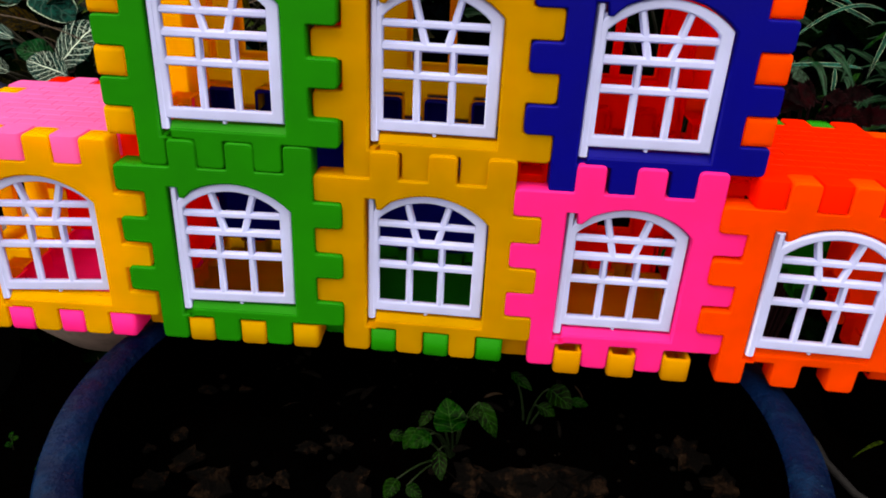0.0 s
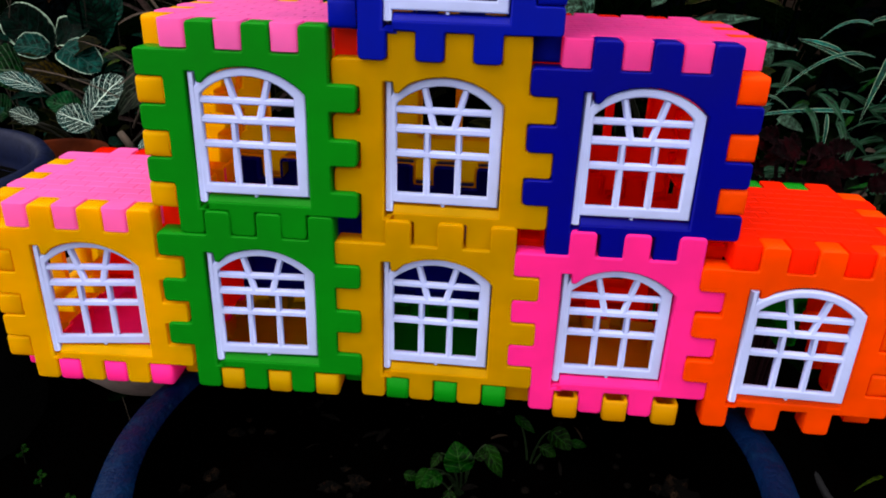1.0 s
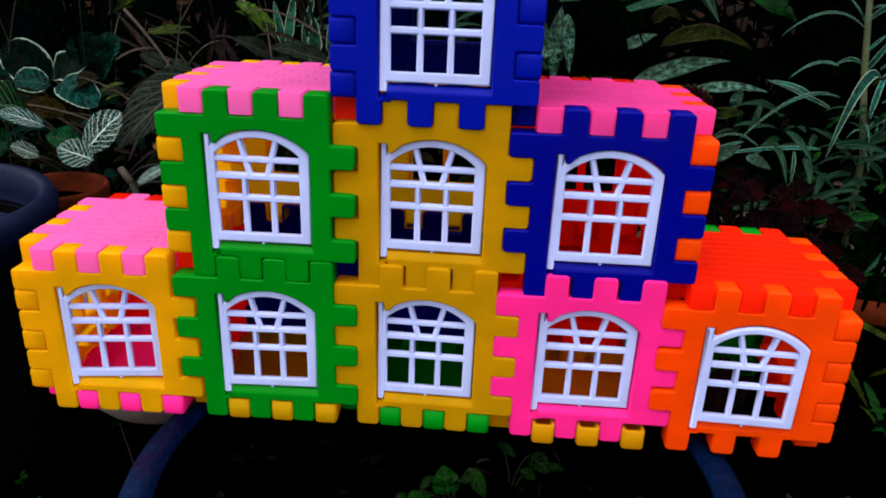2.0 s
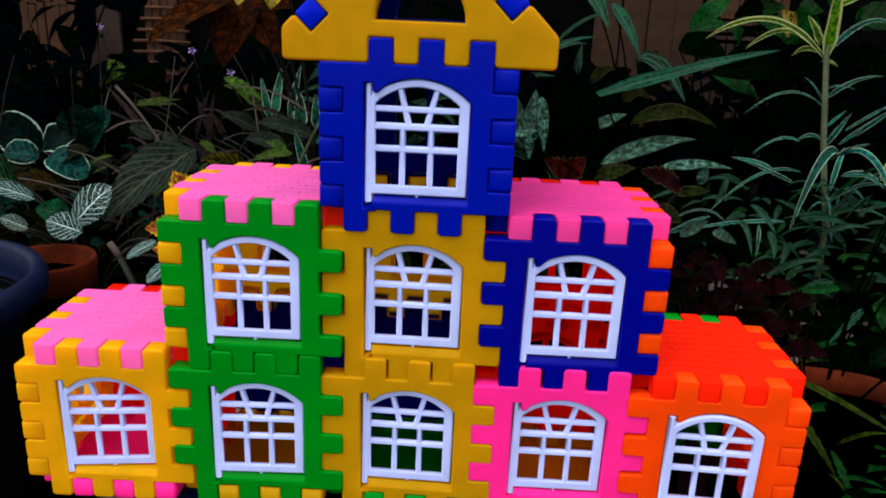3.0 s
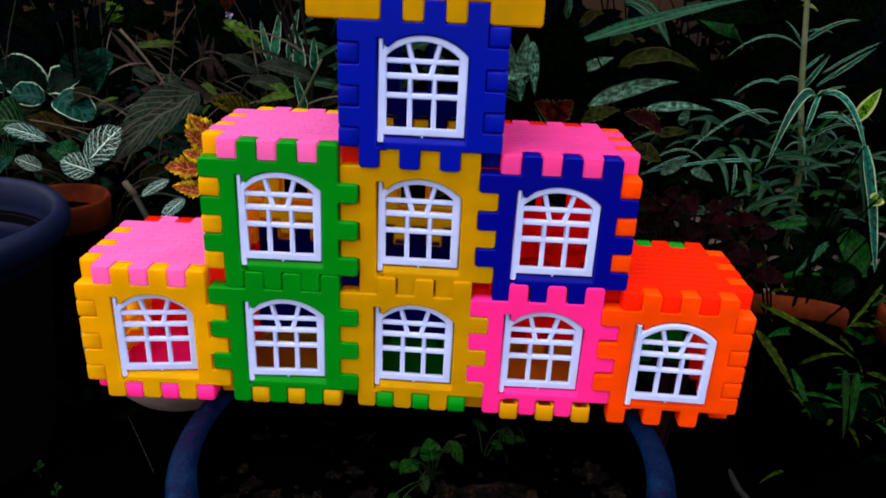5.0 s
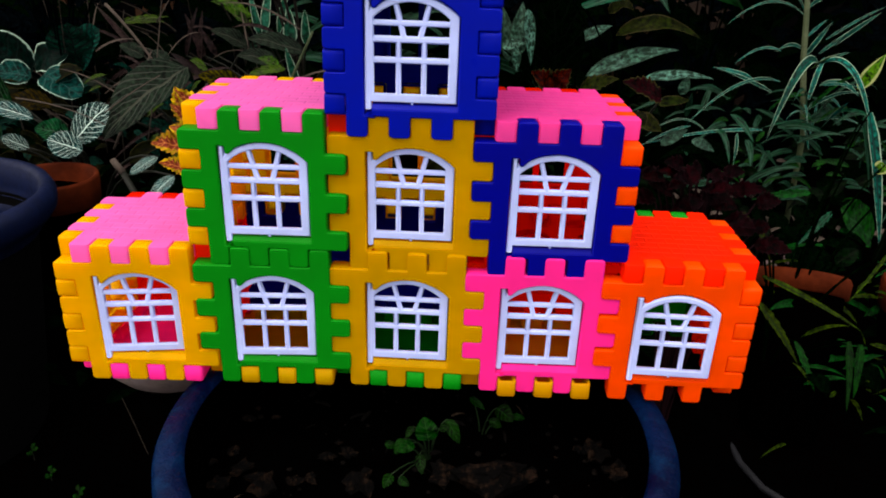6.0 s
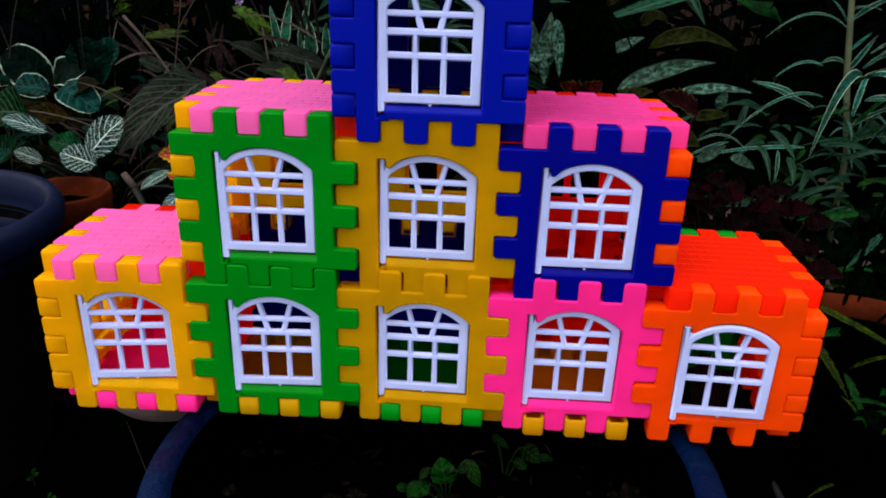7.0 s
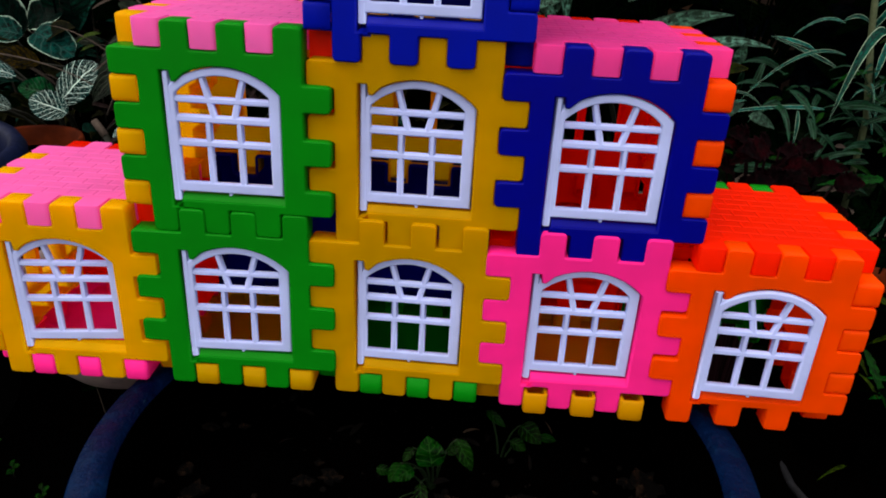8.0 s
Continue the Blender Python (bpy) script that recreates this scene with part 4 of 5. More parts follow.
leaf(nerve_plant, (-0.436, 0.53, 0.251), (-0.472, 0.52, 0.267), 0.036, 0.04, VEINED, "oval", 0.12, 0.05)
leaf(nerve_plant, (-0.507, 0.56, 0.281), (-0.555, 0.55, 0.298), 0.021, 0.08, VEINED, "oval", 0.3, 0.06)
leaf(nerve_plant, (-0.514, 0.55, 0.246), (-0.541, 0.54, 0.261), 0.02, 0.05, VEINED, "oval", 0.3, 0.06)
leaf(nerve_plant, (-0.554, 0.6, 0.292), (-0.596, 0.58, 0.294), 0.069, 0.08, VEINED_DIM, "ovate")
leaf(nerve_plant, (-0.557, 0.56, 0.25), (-0.579, 0.55, 0.267), 0.043, 0.08, VEINED_DIM, "ovate")
leaf(nerve_plant, (-0.472, 0.57, 0.257), (-0.508, 0.56, 0.269), 0.036, 0.08, VEINED_DIM, "ovate")
leaf(nerve_plant, (-0.297, 0.42, 0.282), (-0.321, 0.40, 0.268), 0.0135, 0.05, VEINED, "oval", 0.15, 0.06)
leaf(nerve_plant, (-0.274, 0.40, 0.268), (-0.293, 0.38, 0.250), 0.0165, 0.05, VEINED, "oval", 0.15, 0.06)
leaf(nerve_plant, (-0.569, 0.500, 0.228), (-0.517, 0.500, 0.275), 0.034, 0.06, RIBBED_TEAL, "ovate")
stems(nerve_plant, STEM)
peperomia = plant("peperomia", "peperomia with round dark leaves edged in cream", "houseplant", (-0.66, 0.9, 0.14))
leaf(peperomia, (-0.749, 0.9, 0.278), (-0.789, 0.9, 0.281), 0.043, 0.05, CREAM_EDGED, "round")
leaf(peperomia, (-0.639, 0.800, 0.285), (-0.686, 0.780, 0.343), 0.0619, 0.05, CREAM_EDGED, "round")
leaf(peperomia, (-0.630, 0.800, 0.299), (-0.573, 0.800, 0.319), 0.0491, 0.05, CREAM_EDGED, "round")
leaf(peperomia, (-0.574, 0.720, 0.303), (-0.513, 0.700, 0.278), 0.0452, 0.08, LIT_EDGED, "round")
leaf(peperomia, (-0.610, 0.750, 0.292), (-0.655, 0.740, 0.300), 0.0403, 0.05, LIT_EDGED, "round")
stems(peperomia, STEM)
prayer_plant = plant("prayer_plant", "prayer plant with large dark ribbed leaves", "houseplant", (-0.36, 0.76, 0.14))
leaf(prayer_plant, (-0.342, 0.66, 0.332), (-0.433, 0.58, 0.25), 0.079, 0.1, RIBBED, "ovate")
leaf(prayer_plant, (-0.524, 0.64, 0.28), (-0.58, 0.62, 0.286), 0.036, 0.08, RIBBED_BROWN, "ovate")
leaf(prayer_plant, (-0.246, 0.58, 0.32), (-0.291, 0.55, 0.344), 0.033, 0.08, RIBBED_BROWN, "ovate")
leaf(prayer_plant, (-0.197, 0.72, 0.347), (-0.27, 0.7, 0.366), 0.032, 0.1, RIBBED, "ovate")
leaf(prayer_plant, (-0.226, 0.68, 0.338), (-0.28, 0.68, 0.347), 0.027, 0.1, RIBBED, "ovate")
leaf(prayer_plant, (-0.281, 0.74, 0.349), (-0.326, 0.72, 0.373), 0.028, 0.1, RIBBED, "ovate")
leaf(prayer_plant, (-0.458, 0.8, 0.319), (-0.494, 0.8, 0.335), 0.025, 0.1, RIBBED, "ovate")
leaf(prayer_plant, (-0.476, 0.7, 0.296), (-0.51, 0.7, 0.3), 0.019, 0.1, RIBBED, "ovate")
leaf(prayer_plant, (-0.403, 0.75, 0.317), (-0.423, 0.75, 0.338), 0.024, 0.1, RIBBED, "ovate")
leaf(prayer_plant, (-0.567, 0.820, 0.292), (-0.568, 0.800, 0.365), 0.0730, 0.05, RIBBED_TEAL, "round")
leaf(prayer_plant, (-0.567, 0.820, 0.292), (-0.521, 0.800, 0.358), 0.0598, 0.05, RIBBED_TEAL, "round")
stems(prayer_plant, STEM)
toothed_herb = plant("toothed_herb", "thin herb with toothed olive green leaves", "herb", (-0.33, 0.96, 0.14))
leaf(toothed_herb, (-0.325, 0.92, 0.352), (-0.38, 0.9, 0.393), 0.048, 0.05, SERRATED_GREEN, "serrate")
leaf(toothed_herb, (-0.562, 0.95, 0.346), (-0.474, 0.95, 0.351), 0.017, 0.05, SERRATED_GREEN, "serrate")
leaf(toothed_herb, (-0.619, 0.98, 0.378), (-0.57, 0.98, 0.4), 0.035, 0.1, SERRATED_GREEN, "serrate")
leaf(toothed_herb, (-0.582, 0.98, 0.385), (-0.604, 0.98, 0.418), 0.035, 0.1, SERRATED_GREEN, "serrate")
leaf(toothed_herb, (-0.173, 0.5, 0.365), (-0.213, 0.48, 0.358), 0.015, 0.1, SERRATED_GREEN, "serrate")
leaf(toothed_herb, (-0.18, 0.5, 0.369), (-0.203, 0.5, 0.376), 0.013, 0.1, SERRATED_GREEN, "serrate")
leaf(toothed_herb, (-0.345, 0.800, 0.414), (-0.286, 0.800, 0.383), 0.0195, 0.05, SERRATED_GREEN, "serrate")
leaf(toothed_herb, (-0.527, 0.900, 0.354), (-0.451, 0.900, 0.366), 0.0141, 0.05, SERRATED_GREEN, "serrate")
stems(toothed_herb, TWIG)
coleus = plant("coleus", "coleus with toothed yellow and red leaves", "houseplant", (-0.22, 0.32, 0.02))
leaf(coleus, (-0.196, 0.28, 0.369), (-0.213, 0.27, 0.389), 0.020, 0.05, COLEUS, "serrate")
leaf(coleus, (-0.2, 0.27, 0.362), (-0.214, 0.26, 0.379), 0.022, 0.05, COLEUS, "serrate")
leaf(coleus, (-0.2, 0.26, 0.354), (-0.217, 0.26, 0.36), 0.016, 0.05, COLEUS, "serrate")
leaf(coleus, (-0.204, 0.26, 0.344), (-0.23, 0.25, 0.348), 0.026, 0.05, COLEUS, "serrate")
leaf(coleus, (-0.201, 0.25, 0.327), (-0.221, 0.24, 0.335), 0.019, 0.05, COLEUS, "serrate")
leaf(coleus, (-0.206, 0.28, 0.363), (-0.216, 0.28, 0.389), 0.023, 0.05, COLEUS, "serrate")
stems(coleus, STEM)
blade_plant = plant("blade_plant", "tuft of pale-edged upright blades and dusky leaves", "houseplant", (-0.22, 0.8, 0.14))
leaf(blade_plant, (-0.258, 0.75, 0.369), (-0.249, 0.76, 0.435), 0.015, 0.02, STRIPED, "blade")
leaf(blade_plant, (-0.265, 0.75, 0.365), (-0.276, 0.75, 0.422), 0.012, 0.02, STRIPED, "blade")
leaf(blade_plant, (-0.223, 0.76, 0.352), (-0.226, 0.77, 0.401), 0.021, 0.02, STRIPED, "blade")
leaf(blade_plant, (-0.203, 0.77, 0.352), (-0.203, 0.77, 0.4), 0.014, 0.02, STRIPED, "blade")
leaf(blade_plant, (-0.204, 0.7, 0.304), (-0.218, 0.7, 0.357), 0.013, 0.02, STRIPED, "blade")
leaf(blade_plant, (-0.249, 0.8, 0.362), (-0.23, 0.8, 0.437), 0.013, 0.02, STRIPED, "blade")
leaf(blade_plant, (-0.347, 0.8, 0.325), (-0.368, 0.8, 0.364), 0.011, 0.05, DUSKY, "blade")
leaf(blade_plant, (-0.372, 0.82, 0.32), (-0.396, 0.82, 0.382), 0.012, 0.05, DUSKY, "blade")
leaf(blade_plant, (-0.348, 0.72, 0.312), (-0.386, 0.72, 0.34), 0.013, 0.05, DUSKY, "blade")
leaf(blade_plant, (-0.4, 0.82, 0.319), (-0.375, 0.82, 0.393), 0.010, 0.05, DUSKY, "blade")
leaf(blade_plant, (-0.38, 0.82, 0.311), (-0.368, 0.82, 0.388), 0.010, 0.05, DUSKY, "blade")
leaf(blade_plant, (-0.497, 0.85, 0.327), (-0.544, 0.85, 0.385), 0.010, 0.05, DUSKY, "blade")
stems(blade_plant, STEM)
dry_leaf_branch = plant("dry_leaf_branch", "branch with large dry brown and yellowing leaves", "branch", (-0.22, 0.86, 0.14))
leaf(dry_leaf_branch, (-0.258, 0.58, 0.524), (-0.344, 0.54, 0.47), 0.042, 0.1, DRY_LEAF, "ovate")
leaf(dry_leaf_branch, (-0.247, 0.6, 0.52), (-0.265, 0.56, 0.449), 0.063, 0.1, DRY_LEAF, "ovate")
leaf(dry_leaf_branch, (-0.25, 0.6, 0.523), (-0.202, 0.57, 0.463), 0.044, 0.1, DRY_LEAF, "ovate")
leaf(dry_leaf_branch, (-0.264, 0.62, 0.516), (-0.191, 0.6, 0.516), 0.045, 0.1, DRY_LEAF, "ovate")
leaf(dry_leaf_branch, (-0.23, 0.56, 0.555), (-0.239, 0.54, 0.517), 0.037, 0.05, PALE_YELLOW, "ovate")
leaf(dry_leaf_branch, (-0.199, 0.57, 0.557), (-0.208, 0.56, 0.514), 0.039, 0.05, PALE_YELLOW, "ovate")
stems(dry_leaf_branch, TWIG)
dark_shrub = plant("dark_shrub", "shrub with narrow blue-black leaves", "shrub", (-0.62, 0.86, 0.14))
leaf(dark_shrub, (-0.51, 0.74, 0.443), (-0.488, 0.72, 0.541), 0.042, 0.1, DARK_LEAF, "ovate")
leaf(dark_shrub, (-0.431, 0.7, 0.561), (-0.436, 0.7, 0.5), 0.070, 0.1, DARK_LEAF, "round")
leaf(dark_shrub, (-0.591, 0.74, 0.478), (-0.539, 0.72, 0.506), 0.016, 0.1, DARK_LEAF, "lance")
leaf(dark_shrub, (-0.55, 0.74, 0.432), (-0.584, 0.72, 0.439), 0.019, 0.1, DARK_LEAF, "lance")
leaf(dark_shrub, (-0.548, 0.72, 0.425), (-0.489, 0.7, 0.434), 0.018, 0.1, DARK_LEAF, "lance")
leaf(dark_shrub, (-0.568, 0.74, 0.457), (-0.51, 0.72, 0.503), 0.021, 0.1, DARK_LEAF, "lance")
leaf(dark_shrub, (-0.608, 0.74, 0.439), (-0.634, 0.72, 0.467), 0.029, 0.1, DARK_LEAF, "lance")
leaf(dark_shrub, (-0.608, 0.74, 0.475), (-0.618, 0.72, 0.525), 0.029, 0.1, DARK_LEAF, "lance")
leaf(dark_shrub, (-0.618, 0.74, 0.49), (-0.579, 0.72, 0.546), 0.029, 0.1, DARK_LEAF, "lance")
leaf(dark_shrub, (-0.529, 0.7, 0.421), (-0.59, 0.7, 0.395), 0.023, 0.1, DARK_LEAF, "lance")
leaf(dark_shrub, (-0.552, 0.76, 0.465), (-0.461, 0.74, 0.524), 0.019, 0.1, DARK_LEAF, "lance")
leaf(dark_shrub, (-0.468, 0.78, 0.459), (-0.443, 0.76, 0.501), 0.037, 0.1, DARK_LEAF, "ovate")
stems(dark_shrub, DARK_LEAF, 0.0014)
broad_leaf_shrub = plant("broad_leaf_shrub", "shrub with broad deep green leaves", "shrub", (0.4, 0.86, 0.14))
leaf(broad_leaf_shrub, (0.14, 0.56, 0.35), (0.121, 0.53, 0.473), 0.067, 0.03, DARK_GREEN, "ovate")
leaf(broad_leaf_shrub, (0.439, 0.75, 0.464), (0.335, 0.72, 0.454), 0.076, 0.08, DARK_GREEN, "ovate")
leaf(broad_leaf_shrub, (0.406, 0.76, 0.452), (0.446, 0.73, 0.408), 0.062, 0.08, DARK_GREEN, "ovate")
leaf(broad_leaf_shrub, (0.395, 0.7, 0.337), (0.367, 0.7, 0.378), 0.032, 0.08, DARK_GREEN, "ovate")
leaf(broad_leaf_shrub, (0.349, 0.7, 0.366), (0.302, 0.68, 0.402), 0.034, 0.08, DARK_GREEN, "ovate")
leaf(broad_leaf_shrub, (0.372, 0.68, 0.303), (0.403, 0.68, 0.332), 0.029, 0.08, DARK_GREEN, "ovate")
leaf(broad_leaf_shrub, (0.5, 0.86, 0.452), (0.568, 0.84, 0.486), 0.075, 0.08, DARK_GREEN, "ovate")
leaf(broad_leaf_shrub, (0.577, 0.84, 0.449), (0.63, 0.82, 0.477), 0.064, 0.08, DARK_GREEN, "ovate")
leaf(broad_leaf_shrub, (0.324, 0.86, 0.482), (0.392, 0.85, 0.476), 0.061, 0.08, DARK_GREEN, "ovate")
leaf(broad_leaf_shrub, (0.344, 0.88, 0.504), (0.398, 0.87, 0.559), 0.036, 0.08, FRESH_GREEN, "ovate")
leaf(broad_leaf_shrub, (0.417, 0.88, 0.528), (0.475, 0.87, 0.546), 0.043, 0.08, FRESH_GREEN, "ovate")
leaf(broad_leaf_shrub, (0.476, 0.88, 0.562), (0.422, 0.87, 0.581), 0.043, 0.08, FRESH_GREEN, "ovate")
leaf(broad_leaf_shrub, (0.527, 0.88, 0.549), (0.494, 0.87, 0.532), 0.038, 0.08, FRESH_GREEN, "ovate")
leaf(broad_leaf_shrub, (0.592, 0.88, 0.52), (0.618, 0.87, 0.552), 0.045, 0.08, FRESH_GREEN, "ovate")
leaf(broad_leaf_shrub, (0.423, 0.780, 0.429), (0.348, 0.760, 0.451), 0.0674, 0.05, FRESH_GREEN, "ovate")
leaf(broad_leaf_shrub, (0.485, 0.860, 0.498), (0.427, 0.850, 0.528), 0.0565, 0.05, FRESH_GREEN, "ovate")
leaf(broad_leaf_shrub, (0.460, 0.800, 0.505), (0.440, 0.790, 0.540), 0.0350, 0.08, PALE_YELLOW, "ovate")
leaf(broad_leaf_shrub, (0.494, 0.860, 0.494), (0.492, 0.850, 0.550), 0.0590, 0.05, FRESH_GREEN, "ovate")
leaf(broad_leaf_shrub, (0.581, 0.860, 0.534), (0.638, 0.850, 0.528), 0.0612, 0.05, FRESH_GREEN, "ovate")
leaf(broad_leaf_shrub, (0.564, 0.900, 0.524), (0.535, 0.880, 0.564), 0.0596, 0.05, FRESH_GREEN, "ovate")
leaf(broad_leaf_shrub, (0.457, 0.880, 0.537), (0.398, 0.860, 0.527), 0.0472, 0.1, DARK_GREEN, "ovate")
leaf(broad_leaf_shrub, (0.427, 0.900, 0.585), (0.453, 0.880, 0.562), 0.0385, 0.05, FRESH_GREEN, "ovate")
leaf(broad_leaf_shrub, (0.572, 0.860, 0.477), (0.629, 0.850, 0.456), 0.0690, 0.05, DARK_GREEN, "ovate")
leaf(broad_leaf_shrub, (0.373, 0.800, 0.515), (0.314, 0.780, 0.506), 0.0225, 0.1, FRESH_GREEN, "ovate")
leaf(broad_leaf_shrub, (0.392, 0.800, 0.489), (0.366, 0.780, 0.519), 0.0350, 0.1, FRESH_GREEN, "ovate")
leaf(broad_leaf_shrub, (0.341, 0.700, 0.393), (0.338, 0.680, 0.363), 0.0400, 0.1, DARK_GREEN, "ovate")
stems(broad_leaf_shrub, DARK_GREEN, 0.0013)
silver_evergreen = plant("silver_evergreen", "foliage plant with silver leaves blotched dark green", "houseplant", (0.17, 0.6, 0.13))
leaf(silver_evergreen, (0.159, 0.55, 0.399), (0.201, 0.57, 0.416), 0.017, 0.06, SPOTTED, "lance")
leaf(silver_evergreen, (0.085, 0.5, 0.386), (0.09, 0.52, 0.444), 0.025, 0.04, SPOTTED, "lance")
leaf(silver_evergreen, (0.079, 0.52, 0.379), (0.069, 0.53, 0.437), 0.022, 0.04, SPOTTED, "lance")
leaf(silver_evergreen, (0.069, 0.5, 0.397), (0.094, 0.5, 0.402), 0.018, 0.04, SPOTTED, "lance")
leaf(silver_evergreen, (0.082, 0.48, 0.401), (0.085, 0.48, 0.374), 0.013, 0.04, SPOTTED, "lance")
leaf(silver_evergreen, (0.228, 0.5, 0.368), (0.317, 0.53, 0.365), 0.016, 0.08, SPOTTED, "lance")
leaf(silver_evergreen, (0.272, 0.5, 0.352), (0.278, 0.5, 0.374), 0.014, 0.08, SPOTTED, "lance")
leaf(silver_evergreen, (0.236, 0.42, 0.315), (0.268, 0.44, 0.328), 0.015, 0.08, SPOTTED, "lance")
leaf(silver_evergreen, (0.267, 0.42, 0.321), (0.293, 0.42, 0.31), 0.015, 0.08, SPOTTED, "lance")
leaf(silver_evergreen, (0.094, 0.500, 0.439), (0.102, 0.500, 0.378), 0.0161, 0.04, SPOTTED, "lance")
leaf(silver_evergreen, (0.167, 0.520, 0.365), (0.281, 0.560, 0.392), 0.0241, 0.1, SPOTTED, "lance")
stems(silver_evergreen, DARK_GREEN, 0.0013)
corn_plant = plant("corn_plant", "plant with long arching mid-green leaves", "houseplant", (0.26, 0.74, 0.14))
leaf(corn_plant, (0.145, 0.45, 0.447), (0.374, 0.6, 0.493), 0.016, 0.02, LIT_GREEN, "blade")
leaf(corn_plant, (0.092, 0.5, 0.484), (0.153, 0.55, 0.5), 0.007, 0.06, LIT_GREEN, "blade")
leaf(corn_plant, (0.216, 0.62, 0.398), (0.316, 0.6, 0.4), 0.025, 0.16, OLIVE_LEAF, "lance")
leaf(corn_plant, (0.16, 0.6, 0.446), (0.188, 0.6, 0.463), 0.015, 0.2, OLIVE_LEAF, "lance")
leaf(corn_plant, (0.141, 0.6, 0.452), (0.146, 0.6, 0.491), 0.011, 0.05, LIT_GREEN, "lance")
leaf(corn_plant, (0.206, 0.63, 0.423), (0.235, 0.62, 0.428), 0.020, 0.3, OLIVE_LEAF, "lance")
leaf(corn_plant, (0.153, 0.660, 0.553), (0.178, 0.620, 0.508), 0.0247, 0.05, LIT_GREEN, "lance")
leaf(corn_plant, (0.185, 0.660, 0.538), (0.218, 0.620, 0.477), 0.0190, 0.08, LIT_GREEN, "lance")
leaf(corn_plant, (0.223, 0.660, 0.475), (0.279, 0.620, 0.426), 0.0281, 0.16, LIT_GREEN, "lance")
stems(corn_plant, DARK_GREEN, 0.0013)
red_coleus = plant("red_coleus", "coleus with dark maroon leaves edged in olive", "houseplant", (0.19, 0.46, 0.09))
leaf(red_coleus, (0.12, 0.42, 0.363), (0.093, 0.4, 0.39), 0.036, 0.05, MAROON, "serrate")
leaf(red_coleus, (0.116, 0.42, 0.365), (0.134, 0.41, 0.392), 0.031, 0.05, MAROON, "serrate")
leaf(red_coleus, (0.224, 0.4, 0.368), (0.179, 0.38, 0.387), 0.030, 0.06, MAROON, "serrate")
leaf(red_coleus, (0.146, 0.42, 0.37), (0.18, 0.4, 0.386), 0.022, 0.06, OLIVE_LEAF, "serrate")
leaf(red_coleus, (0.19, 0.36, 0.357), (0.215, 0.35, 0.348), 0.020, 0.06, OLIVE_LEAF, "ovate")
leaf(red_coleus, (0.226, 0.42, 0.358), (0.258, 0.42, 0.363), 0.014, 0.06, OLIVE_LEAF, "ovate")
leaf(red_coleus, (0.193, 0.36, 0.364), (0.196, 0.35, 0.347), 0.016, 0.06, OLIVE_LEAF, "ovate")
stems(red_coleus, STEM)
dragon_plant = plant("dragon_plant", "tall thin-stemmed plant with white-edged strap leaves", "houseplant", (0.5, 0.66, 0.13))
leaf(dragon_plant, (0.466, 0.7, 0.484), (0.303, 0.66, 0.5), 0.013, 0.2, YELLOW_STRIPED, "blade")
leaf(dragon_plant, (0.464, 0.72, 0.493), (0.36, 0.68, 0.489), 0.011, 0.2, YELLOW_STRIPED, "blade")
leaf(dragon_plant, (0.473, 0.7, 0.491), (0.551, 0.68, 0.516), 0.0078, 0.3, WHITE_EDGED, "blade")
leaf(dragon_plant, (0.465, 0.71, 0.498), (0.446, 0.72, 0.534), 0.013, 0.05, YELLOW_STRIPED, "blade")
leaf(dragon_plant, (0.481, 0.7, 0.432), (0.538, 0.68, 0.464), 0.0065, 0.12, WHITE_EDGED, "blade")
leaf(dragon_plant, (0.481, 0.7, 0.419), (0.364, 0.66, 0.41), 0.0039, 0.2, WHITE_EDGED, "blade")
leaf(dragon_plant, (0.478, 0.7, 0.425), (0.448, 0.7, 0.458), 0.0039, 0.1, WHITE_EDGED, "blade")
leaf(dragon_plant, (0.491, 0.7, 0.372), (0.442, 0.68, 0.376), 0.0072, 0.2, WHITE_EDGED, "lance")
leaf(dragon_plant, (0.453, 0.69, 0.376), (0.383, 0.66, 0.361), 0.0039, 0.15, WHITE_EDGED, "blade")
leaf(dragon_plant, (0.49, 0.7, 0.368), (0.513, 0.69, 0.417), 0.0078, 0.05, WHITE_EDGED, "lance")
leaf(dragon_plant, (0.509, 0.7, 0.373), (0.548, 0.68, 0.416), 0.0046, 0.08, WHITE_EDGED, "blade")
leaf(dragon_plant, (0.514, 0.7, 0.392), (0.571, 0.68, 0.438), 0.0039, 0.08, WHITE_EDGED, "blade")
leaf(dragon_plant, (0.508, 0.7, 0.358), (0.54, 0.68, 0.379), 0.0072, 0.08, WHITE_EDGED, "lance")
leaf(dragon_plant, (0.541, 0.64, 0.338), (0.565, 0.64, 0.384), 0.021, 0.05, YELLOW_STRIPED, "lance")
leaf(dragon_plant, (0.467, 0.72, 0.488), (0.427, 0.7, 0.483), 0.011, 0.15, YELLOW_STRIPED, "lance")
leaf(dragon_plant, (0.478, 0.7, 0.444), (0.511, 0.69, 0.445), 0.0033, 0.12, WHITE_EDGED, "blade")
leaf(dragon_plant, (0.487, 0.7, 0.394), (0.505, 0.69, 0.419), 0.0046, 0.05, WHITE_EDGED, "lance")
leaf(dragon_plant, (0.466, 0.7, 0.478), (0.484, 0.69, 0.472), 0.006, 0.15, YELLOW_STRIPED, "lance")
leaf(dragon_plant, (0.383, 0.58, 0.356), (0.318, 0.55, 0.375), 0.0072, 0.06, WHITE_EDGED, "lance")
leaf(dragon_plant, (0.283, 0.48, 0.322), (0.206, 0.4, 0.316), 0.0033, 0.08, WHITE_EDGED, "blade")
leaf(dragon_plant, (0.31, 0.5, 0.308), (0.218, 0.42, 0.323), 0.0033, 0.15, WHITE_EDGED, "blade")
